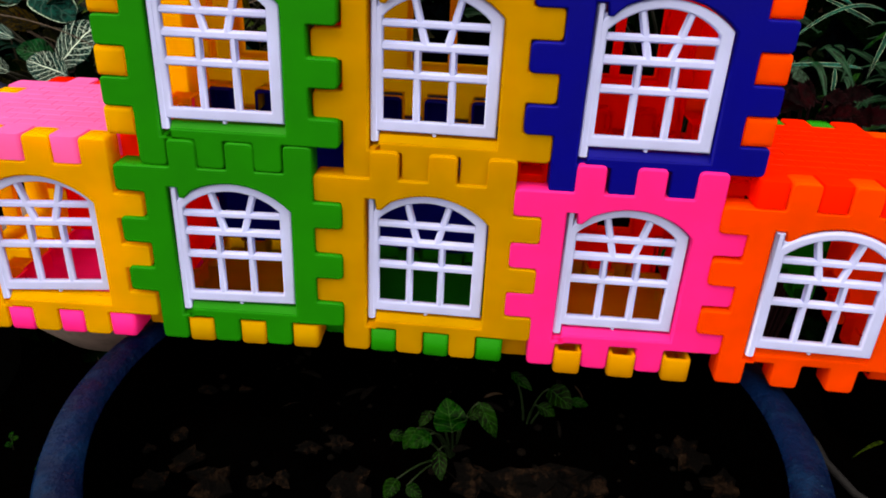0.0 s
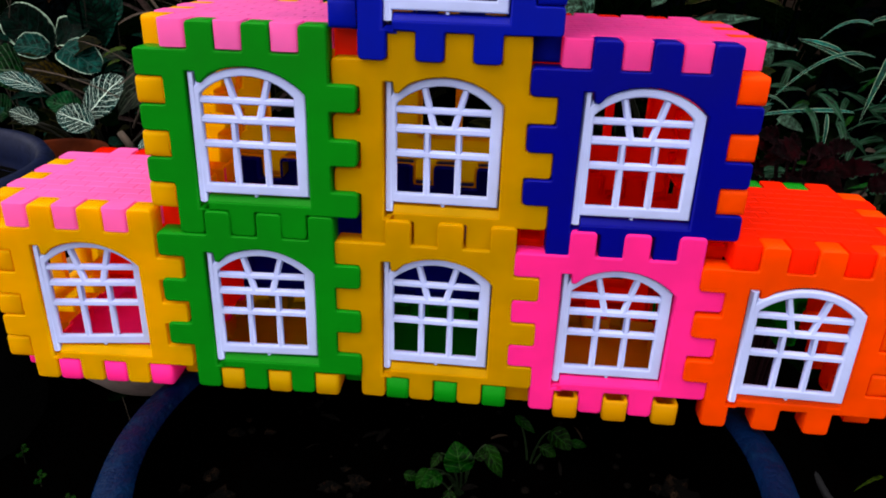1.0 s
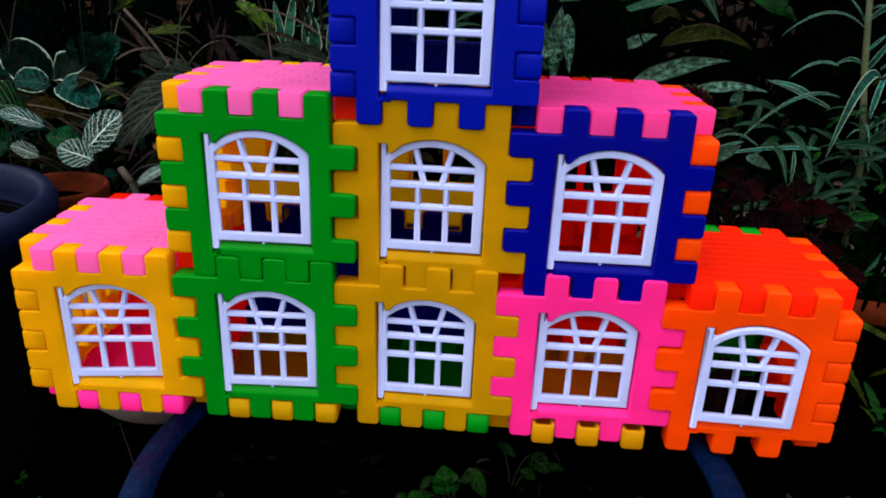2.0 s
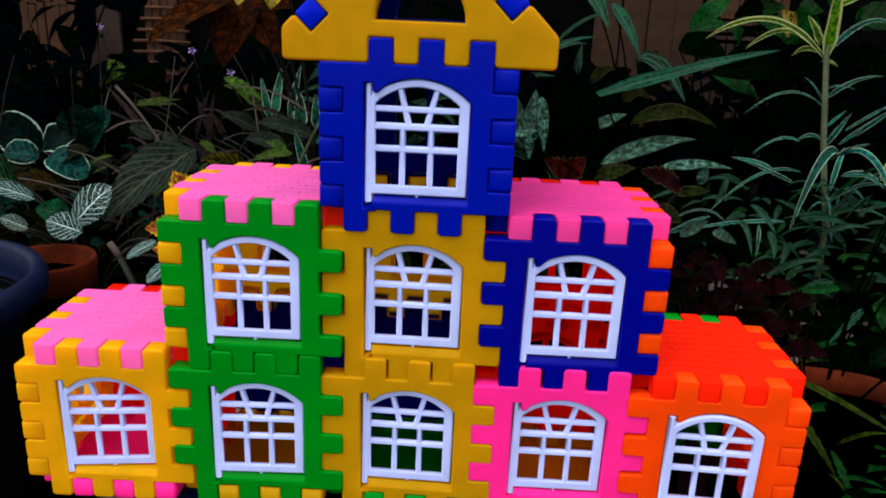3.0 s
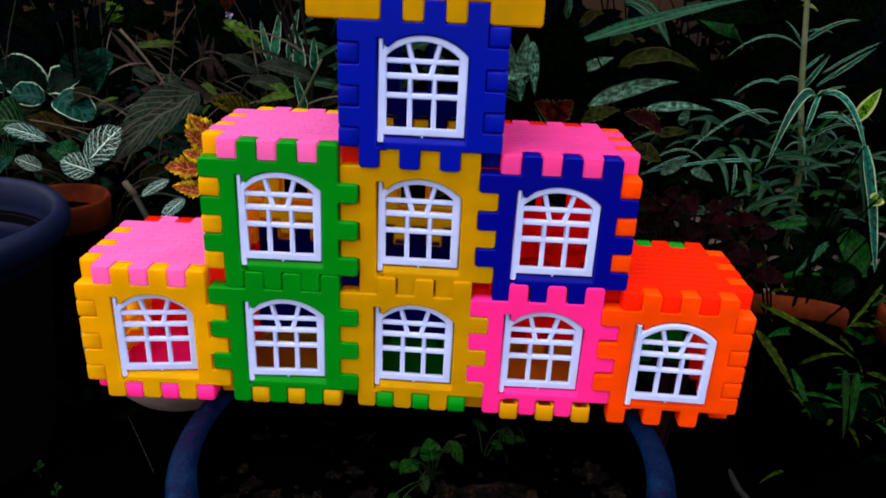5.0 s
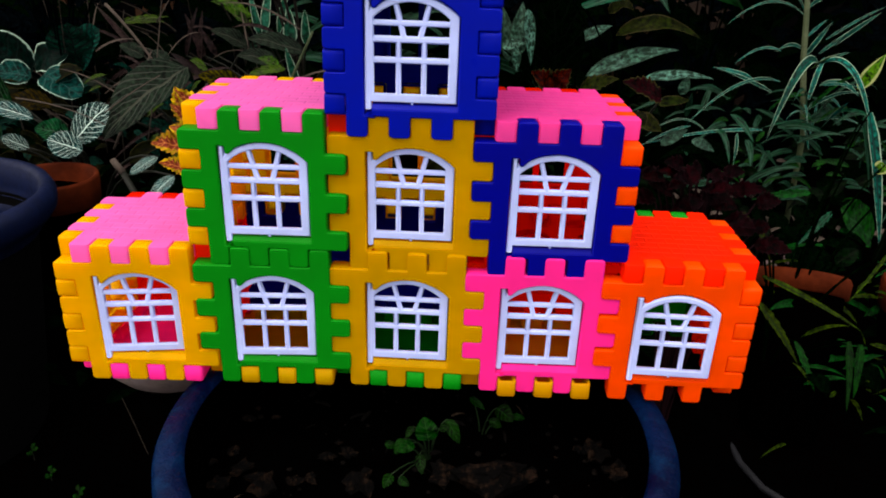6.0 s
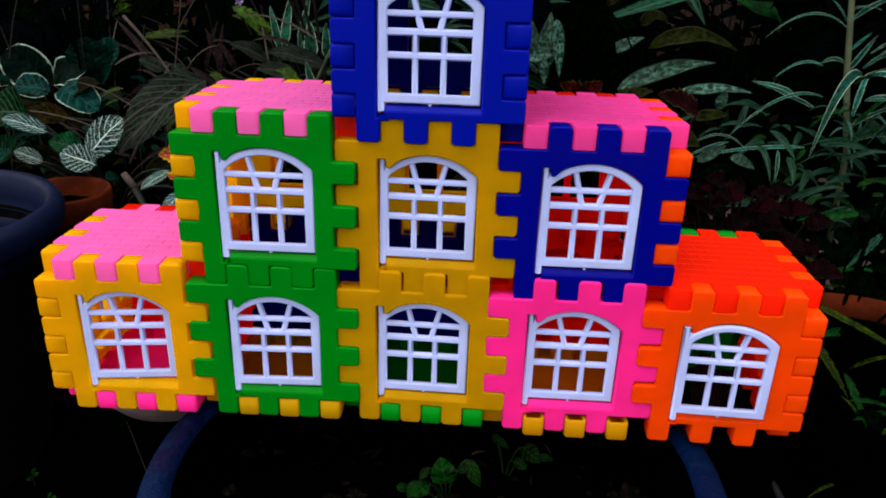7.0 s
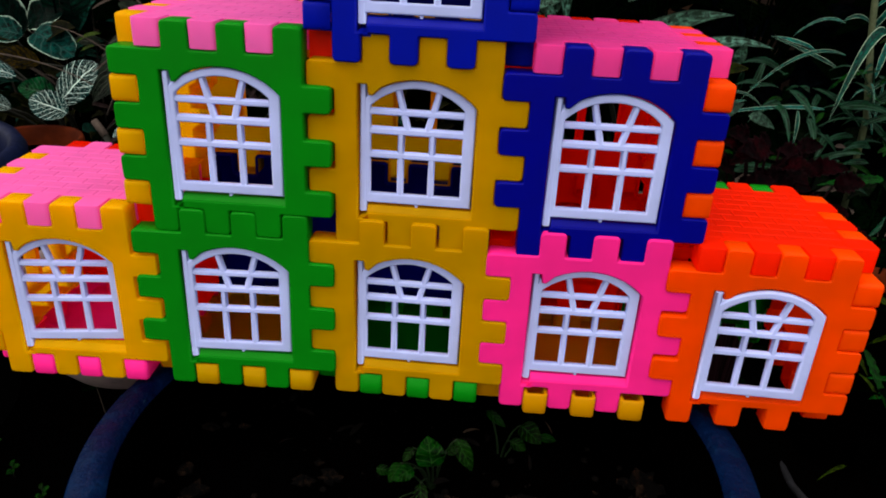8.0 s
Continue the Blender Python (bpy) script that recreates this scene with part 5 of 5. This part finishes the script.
leaf(dragon_plant, (0.317, 0.5, 0.312), (0.326, 0.46, 0.286), 0.009, 0.25, LIT_GREEN, "blade")
leaf(dragon_plant, (0.356, 0.5, 0.303), (0.354, 0.47, 0.28), 0.009, 0.1, LIT_GREEN, "blade")
leaf(dragon_plant, (0.35, 0.55, 0.321), (0.373, 0.52, 0.294), 0.011, 0.1, LIT_GREEN, "lance")
leaf(dragon_plant, (0.5, 0.66, 0.338), (0.525, 0.6, 0.336), 0.0130, 0.15, WHITE_EDGED, "lance")
leaf(dragon_plant, (0.521, 0.66, 0.298), (0.548, 0.58, 0.304), 0.011, 0.15, LIT_GREEN, "lance")
leaf(dragon_plant, (0.514, 0.66, 0.279), (0.514, 0.6, 0.331), 0.0072, 0.1, WHITE_EDGED, "lance")
leaf(dragon_plant, (0.483, 0.640, 0.368), (0.399, 0.550, 0.290), 0.0125, 0.26, WHITE_EDGED, "blade")
leaf(dragon_plant, (0.486, 0.640, 0.369), (0.525, 0.560, 0.310), 0.0125, 0.28, WHITE_EDGED, "blade")
leaf(dragon_plant, (0.414, 0.600, 0.339), (0.339, 0.600, 0.367), 0.0059, 0.03, WHITE_EDGED, "blade")
leaf(dragon_plant, (0.422, 0.600, 0.352), (0.284, 0.500, 0.318), 0.0042, 0.12, WHITE_EDGED, "blade")
leaf(dragon_plant, (0.396, 0.560, 0.300), (0.211, 0.420, 0.314), 0.0047, 0.05, WHITE_EDGED, "blade")
leaf(dragon_plant, (0.343, 0.500, 0.311), (0.338, 0.480, 0.275), 0.0044, 0.1, WHITE_EDGED, "lance")
leaf(dragon_plant, (0.486, 0.620, 0.346), (0.522, 0.600, 0.348), 0.0047, 0.1, WHITE_EDGED, "blade")
leaf(dragon_plant, (0.485, 0.660, 0.359), (0.489, 0.600, 0.388), 0.0064, 0.1, YELLOW_STRIPED, "blade")
leaf(dragon_plant, (0.470, 0.700, 0.486), (0.468, 0.695, 0.586), 0.0187, 0.02, YELLOW_STRIPED, "blade")
leaf(dragon_plant, (0.474, 0.700, 0.545), (0.526, 0.660, 0.580), 0.0132, 0.05, YELLOW_STRIPED, "blade")
leaf(dragon_plant, (0.515, 0.680, 0.386), (0.547, 0.640, 0.435), 0.0075, 0.05, WHITE_EDGED, "lance")
for k in range(26):
    a = rnd.uniform(0, 6.28)
    n, z = rnd.uniform(0.03, 0.10), 0.25 + rnd.uniform(0, 0.10)
    foot = Vector((0.486 - 0.1 * (z - 0.3) + rnd.uniform(-0.012, 0.012), 0.655 + rnd.uniform(-0.02, 0.0), z))
    leaf(dragon_plant, foot, foot + Vector((n * math.cos(a), n * math.sin(a) * 0.9, rnd.uniform(-0.03, 0.05))), rnd.uniform(0.003, 0.008), rnd.uniform(0.02, 0.3), rnd.choice((WHITE_EDGED, LIT_GREEN, LIT_GREEN, FRESH_GREEN)), rnd.choice(("lance", "blade")))
bm = bmesh.new()
tube_into(bm, [Vector(p) - Vector((0.50, 0.66, 0.13)) for p in ((0.50, 0.66, 0.12), (0.494, 0.66, 0.27), (0.474, 0.665, 0.37), (0.470, 0.70, 0.49), (0.476, 0.72, 0.60), (0.48, 0.73, 0.72))], 0.0042, 0.0032, 8)
part("stem", bm, PALE_STEM, dragon_plant, "pale green jointed stem")
strap_leaf_plant = plant("strap_leaf_plant", "low plant with long green strap leaves", "houseplant", (0.37, 0.36, 0.05))
leaf(strap_leaf_plant, (0.442, 0.420, 0.357), (0.467, 0.380, 0.225), 0.0125, 0.03, WHITE_EDGED, "blade")
leaf(strap_leaf_plant, (0.437, 0.420, 0.354), (0.451, 0.400, 0.282), 0.0061, 0.03, LIT_GREEN, "blade")
leaf(strap_leaf_plant, (0.493, 0.440, 0.209), (0.444, 0.430, 0.249), 0.0445, 0.05, FRESH_GREEN, "round")
leaf(strap_leaf_plant, (0.431, 0.420, 0.249), (0.391, 0.400, 0.215), 0.0095, 0.05, LIT_GREEN, "serrate")
leaf(strap_leaf_plant, (0.403, 0.420, 0.269), (0.334, 0.400, 0.266), 0.0112, 0.05, FRESH_GREEN, "serrate")
leaf(strap_leaf_plant, (0.331, 0.330, 0.211), (0.410, 0.280, 0.182), 0.0065, 0.05, STRAP_GREEN, "blade")
leaf(strap_leaf_plant, (0.318, 0.300, 0.198), (0.355, 0.270, 0.148), 0.0107, 0.05, STRAP_GREEN, "serrate")
leaf(strap_leaf_plant, (0.357, 0.290, 0.162), (0.372, 0.260, 0.124), 0.0085, 0.05, FRESH_GREEN, "serrate")
leaf(strap_leaf_plant, (0.415, 0.300, 0.158), (0.414, 0.270, 0.096), 0.0077, 0.03, FRESH_GREEN, "blade")
leaf(strap_leaf_plant, (0.427, 0.300, 0.155), (0.423, 0.280, 0.105), 0.0090, 0.03, FRESH_GREEN, "blade")
leaf(strap_leaf_plant, (0.465, 0.360, 0.227), (0.422, 0.330, 0.186), 0.0040, 0.05, STRAP_GREEN, "blade")
leaf(strap_leaf_plant, (0.303, 0.300, 0.274), (0.316, 0.290, 0.245), 0.0068, 0.05, STRAP_GREEN, "lance")
leaf(strap_leaf_plant, (0.502, 0.440, 0.270), (0.460, 0.420, 0.331), 0.0113, 0.05, FRESH_GREEN, "lance")
leaf(strap_leaf_plant, (0.458, 0.460, 0.288), (0.409, 0.440, 0.299), 0.0098, 0.05, FRESH_GREEN, "lance")
leaf(strap_leaf_plant, (0.386, 0.26, 0.128), (0.353, 0.25, 0.149), 0.018, 0.05, DARK_GREEN, "ovate")
leaf(strap_leaf_plant, (0.31, 0.34, 0.269), (0.286, 0.33, 0.263), 0.015, 0.1, OLIVE_LEAF, "lance")
leaf(strap_leaf_plant, (0.328, 0.34, 0.264), (0.314, 0.32, 0.232), 0.009, 0.1, SHADED_GREEN, "lance")
leaf(strap_leaf_plant, (0.438, 0.4, 0.196), (0.458, 0.4, 0.214), 0.021, 0.1, SHADED_GREEN, "ovate")
leaf(strap_leaf_plant, (0.438, 0.46, 0.253), (0.46, 0.46, 0.272), 0.018, 0.1, SHADED_GREEN, "lance")
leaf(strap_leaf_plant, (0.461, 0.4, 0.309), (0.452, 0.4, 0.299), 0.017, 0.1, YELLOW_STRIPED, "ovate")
leaf(strap_leaf_plant, (0.453, 0.36, 0.216), (0.444, 0.34, 0.287), 0.020, 0.1, SHADED_GREEN, "lance")
stems(strap_leaf_plant, DARK_GREEN, 0.0012)

# dark maroon ruffled plant
ruffled = plant("maroon_plant", "low plant with ruffled dark maroon leaves", "houseplant", (0.222, 0.24, 0.02))
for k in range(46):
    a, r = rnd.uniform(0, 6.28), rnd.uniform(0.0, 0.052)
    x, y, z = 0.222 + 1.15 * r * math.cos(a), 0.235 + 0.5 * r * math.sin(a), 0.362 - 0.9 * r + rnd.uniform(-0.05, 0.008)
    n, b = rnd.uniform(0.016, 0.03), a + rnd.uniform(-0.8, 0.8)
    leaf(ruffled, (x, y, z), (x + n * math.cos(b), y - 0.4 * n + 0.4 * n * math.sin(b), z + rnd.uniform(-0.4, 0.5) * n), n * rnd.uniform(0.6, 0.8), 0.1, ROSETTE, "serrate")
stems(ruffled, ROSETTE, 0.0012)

# lilac flowers on thin stalks
for x, y, z in ((-0.622, 1.0, 0.471), (-0.427, 0.9, 0.444), (-0.36, 0.88, 0.415)):
    fl = plant("lilac_flower", "small lilac flower on a thin stalk", "flower", (x + 0.03, y + 0.02, 0.14))
    for k in range(5):
        a = 6.283 * k / 5
        leaf(fl, (x, y, z), (x + 0.007 * math.cos(a), y - 0.004, z + 0.006 * math.sin(a)), 0.005, 0.05, FLOWER, "round")
    stems(fl, TWIG, 0.0012, 0.6)

# twigs and dry stalks standing in the bed
for k in range(26):
    x, y = rnd.uniform(-0.75, -0.05), rnd.uniform(0.72, 1.15)
    bm = bmesh.new()
    n, lean = rnd.uniform(0.16, 0.34), rnd.uniform(-0.14, 0.14)
    tube_into(bm, bend((0, 0, -0.01), (lean * 0.2, 0, n * 0.6), (lean, rnd.uniform(-0.05, 0.05), n), 6), 0.0013, 0.0006, 5)
    tw = new("twig", link_mesh("twig", bm, TWIG))
    tw.location = (x, y, ground_height(x, y))
    tagged(tw, "thin bare grey-brown twig standing in the bed", "twig", "twigs in the bed")

for a, b, r in (((-0.466, 0.674, 0.210), (-0.381, 0.641, 0.354), 0.003), ((-0.416, 0.674, 0.219), (-0.353, 0.641, 0.452), 0.0016), ((-0.382, 0.674, 0.387), (-0.330, 0.641, 0.447), 0.0016), ((-0.239, 0.666, 0.252), (-0.168, 0.641, 0.387), 0.0042),
                ((-0.444, 0.666, 0.410), (-0.357, 0.649, 0.294), 0.0034), ((-0.340, 0.624, 0.286), (-0.281, 0.607, 0.336), 0.0016), ((-0.433, 0.557, 0.278), (-0.332, 0.540, 0.345), 0.0016), ((-0.533, 0.574, 0.303), (-0.407, 0.540, 0.282), 0.0016)):
    bm = bmesh.new()
    a, b = Vector(a), Vector(b)
    tube_into(bm, bend((0, 0, 0), (b - a) * 0.5 + Vector((0.006, 0, 0.01)), b - a, 6), r * 0.6, r * 0.35, 6)
    tw = new("twig", link_mesh("twig", bm, PALE_STEM if r > 0.004 else PALE_TWIG))
    tw.location = a
    tagged(tw, "thin pale dry twig leaning among the leaves", "twig", "twigs in the bed")
# a stubby cut branch beside the castle
cut_branch = tagged(new("cut_branch"), "stubby green-brown branch with a pale cut end", "branch")
cut_branch.location = (-0.28, 0.39, ground_height(-0.28, 0.39))
cut = [Vector(p) - cut_branch.location for p in ((-0.28, 0.39, 0.01), (-0.300, 0.395, 0.16), (-0.313, 0.40, 0.234), (-0.335, 0.415, 0.264))]
bm = bmesh.new()
tube_into(bm, cut, 0.0042, 0.0034, 8)
part("stem", bm, STEM, cut_branch)
bm = bmesh.new()
tube_into(bm, [cut[-1], Vector((-0.347, 0.42, 0.277)) - cut_branch.location], 0.0038, 0.0034, 8)
part("cut_end", bm, PALE_TWIG, cut_branch, "pale cut end")
# a thin grey hose on the ground beside the planter, a straw, and tiny ground weeds
bm = bmesh.new()
tube_into(bm, [(0.0, 0.10, 0.0), (0.0, 0.037, 0.0), (0.0, 0.0, 0.0), (0.010, -0.037, 0.0), (0.029, -0.060, 0.0), (0.06, -0.08, 0.0), (0.12, -0.10, 0.0)], 0.0035, 0.0035, 8)
hose = new("hose", link_mesh("hose", bm, BLUE_GREY))
hose.location = (0.331, 0.285, 0.016)
tagged(hose, "thin grey-blue hose lying on the dark soil", "hose")
bm = bmesh.new()
tube_into(bm, bend((0, 0, 0), (0.03, -0.043, 0.006), (0.061, -0.085, 0.0), 6), 0.0003, 0.0003, 5)
straw = new("straw", link_mesh("straw", bm, TWIG))
straw.location = (-0.315, 0.2935, 0.06)
straw.rotation_euler = (0, 0, 0)
tagged(straw, "thin pale straw lying beside the planter", "straw")
for wx, wy in ((-0.365, 0.2285), (-0.394, 0.252), (-0.328, 0.209)):
    weed = plant("ground_weed", "tiny pale green weed on the dark soil", "weed", (wx, wy, ground_height(wx, wy)))
    for k in range(5):
        a = k * 1.26 + wx * 9
        z = ground_height(wx, wy) + 0.006 + 0.002 * k
        leaf(weed, (wx, wy, z), (wx + 0.006 * math.cos(a), wy + 0.006 * math.sin(a), z + 0.002), 0.004, 0.08, WEED_LEAF, "round")
    stems(weed, STEM, 0.0005)

# pinkish pebbles at the strap plant's foot
for k in range(9):
    bm = bmesh.new()
    clod_into(bm, (0, 0, 0), rnd.uniform(0.008, 0.014), k * 7.7)
    x, y = 0.44 + rnd.uniform(-0.05, 0.07), 0.56 + rnd.uniform(-0.04, 0.04)
    pb = new("pebble", link_mesh("pebble", bm, PEBBLE, True))
    pb.location = (x, y, ground_height(x, y) + 0.004)
    tagged(pb, "pinkish rounded pebble lying on the soil", "pebble", "pebbles in the bed")


# dense undergrowth between and behind the plants
CLEARINGS = ((-0.98, -0.70, 0.43), (-0.70, -0.48, 0.40), (0.22, 0.50, 0.44))   # from x to x, above z: here the fence shows


def undergrowth(name, label, material, count, span, shapes, sizes, seed, slim=1.0):
    r = random.Random(seed)
    bm = bmesh.new()
    x0, x1, y0, y1, z0, z1 = span
    for k in range(count):
        x, y = r.uniform(x0, x1), r.uniform(y0, y1)
        z = ground_height(x, y) + r.uniform(z0, z1) * (0.45 + 0.55 * r.random())
        a, n = r.uniform(0, 6.28), r.uniform(*sizes)
        if any(u < x < v and z > w for u, v, w in CLEARINGS):
            continue
        tip = Vector((x + n * math.cos(a), y + 0.5 * n * math.sin(a) - 0.2 * n, z + n * r.uniform(-0.5, 0.7)))
        leaf_into(bm, (x, y, z), tip, n * r.uniform(0.25, 0.55) * slim, 0.12, r.choice(shapes), face=(r.uniform(-0.5, 0.5), -0.7, r.uniform(0.2, 0.9)), seed=k * 0.77, fine=False)
    return tagged(new(name, link_mesh(name, bm, material)), label, "foliage", kind="stuff")


# the near-black masses fill in for shade between the plants
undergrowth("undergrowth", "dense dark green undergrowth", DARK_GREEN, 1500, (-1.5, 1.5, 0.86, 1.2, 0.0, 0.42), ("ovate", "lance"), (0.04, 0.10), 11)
undergrowth("undergrowth", "blue-black leaves with shade in their colour", DARK_LEAF, 900, (-1.5, 1.5, 0.9, 1.2, 0.1, 0.55), ("lance", "ovate"), (0.05, 0.12), 12)
undergrowth("undergrowth", "shade-coloured green leaves near the ground", SHADED_GREEN, 140, (0.1, 1.3, 0.6, 1.0, 0.0, 0.14), ("lance",), (0.03, 0.07), 13)
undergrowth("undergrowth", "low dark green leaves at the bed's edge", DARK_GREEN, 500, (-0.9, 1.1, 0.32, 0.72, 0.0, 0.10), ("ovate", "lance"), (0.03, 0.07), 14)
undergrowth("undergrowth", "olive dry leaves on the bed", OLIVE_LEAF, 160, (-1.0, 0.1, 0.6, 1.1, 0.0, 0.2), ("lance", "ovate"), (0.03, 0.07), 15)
undergrowth("undergrowth", "near-black leaves before the fence, shade in their colour", DARK_LEAF, 700, (-1.5, 1.5, 1.08, 1.22, 0.0, 0.30), ("ovate", "lance"), (0.06, 0.12), 16)
undergrowth("undergrowth", "thin pale green blades among the pebbles", LIT_GREEN, 60, (0.30, 0.62, 0.58, 0.68, 0.12, 0.21), ("lance", "blade"), (0.03, 0.08), 17, 0.35)
undergrowth("undergrowth", "small fresh green leaves under the tall plant", FRESH_GREEN, 40, (0.34, 0.62, 0.56, 0.68, 0.10, 0.19), ("lance", "ovate"), (0.015, 0.035), 18, 0.7)
undergrowth("undergrowth", "pale dry leaf bits on the bed", PALE_TWIG, 40, (0.2, 0.6, 0.54, 0.66, 0.03, 0.12), ("lance",), (0.012, 0.03), 19)
undergrowth("undergrowth", "dim teal leaves in the bed", RIBBED_TEAL, 160, (-0.9, -0.1, 0.66, 0.95, 0.02, 0.2), ("ovate", "lance"), (0.025, 0.05), 20, 0.8)
undergrowth("undergrowth", "thin dusky blades and dry stalks", DUSKY, 34, (-0.52, -0.18, 0.68, 0.9, 0.06, 0.26), ("blade",), (0.05, 0.11), 21, 0.22)
undergrowth("undergrowth", "small toothed green leaves", SERRATED_GREEN, 26, (-0.5, -0.12, 0.66, 0.85, 0.08, 0.22), ("serrate",), (0.02, 0.045), 22, 0.8)
undergrowth("undergrowth", "thin pale stalks", PALE_TWIG, 26, (-0.6, -0.15, 0.68, 0.88, 0.08, 0.28), ("blade",), (0.05, 0.12), 23, 0.07)
undergrowth("undergrowth", "tangled dim green vines by the pots", FRESH_GREEN, 90, (0.38, 0.64, 0.30, 0.46, 0.04, 0.20), ("lance", "serrate"), (0.02, 0.06), 24, 0.4)
undergrowth("undergrowth", "olive green tangle by the pots", STRAP_GREEN, 40, (0.36, 0.62, 0.28, 0.44, 0.02, 0.16), ("lance",), (0.02, 0.05), 25, 0.3)
undergrowth("undergrowth", "tall green blades behind the castle", LIT_GREEN, 60, (-0.28, 0.16, 0.9, 1.1, 0.16, 0.42), ("blade", "lance"), (0.08, 0.16), 26, 0.35)
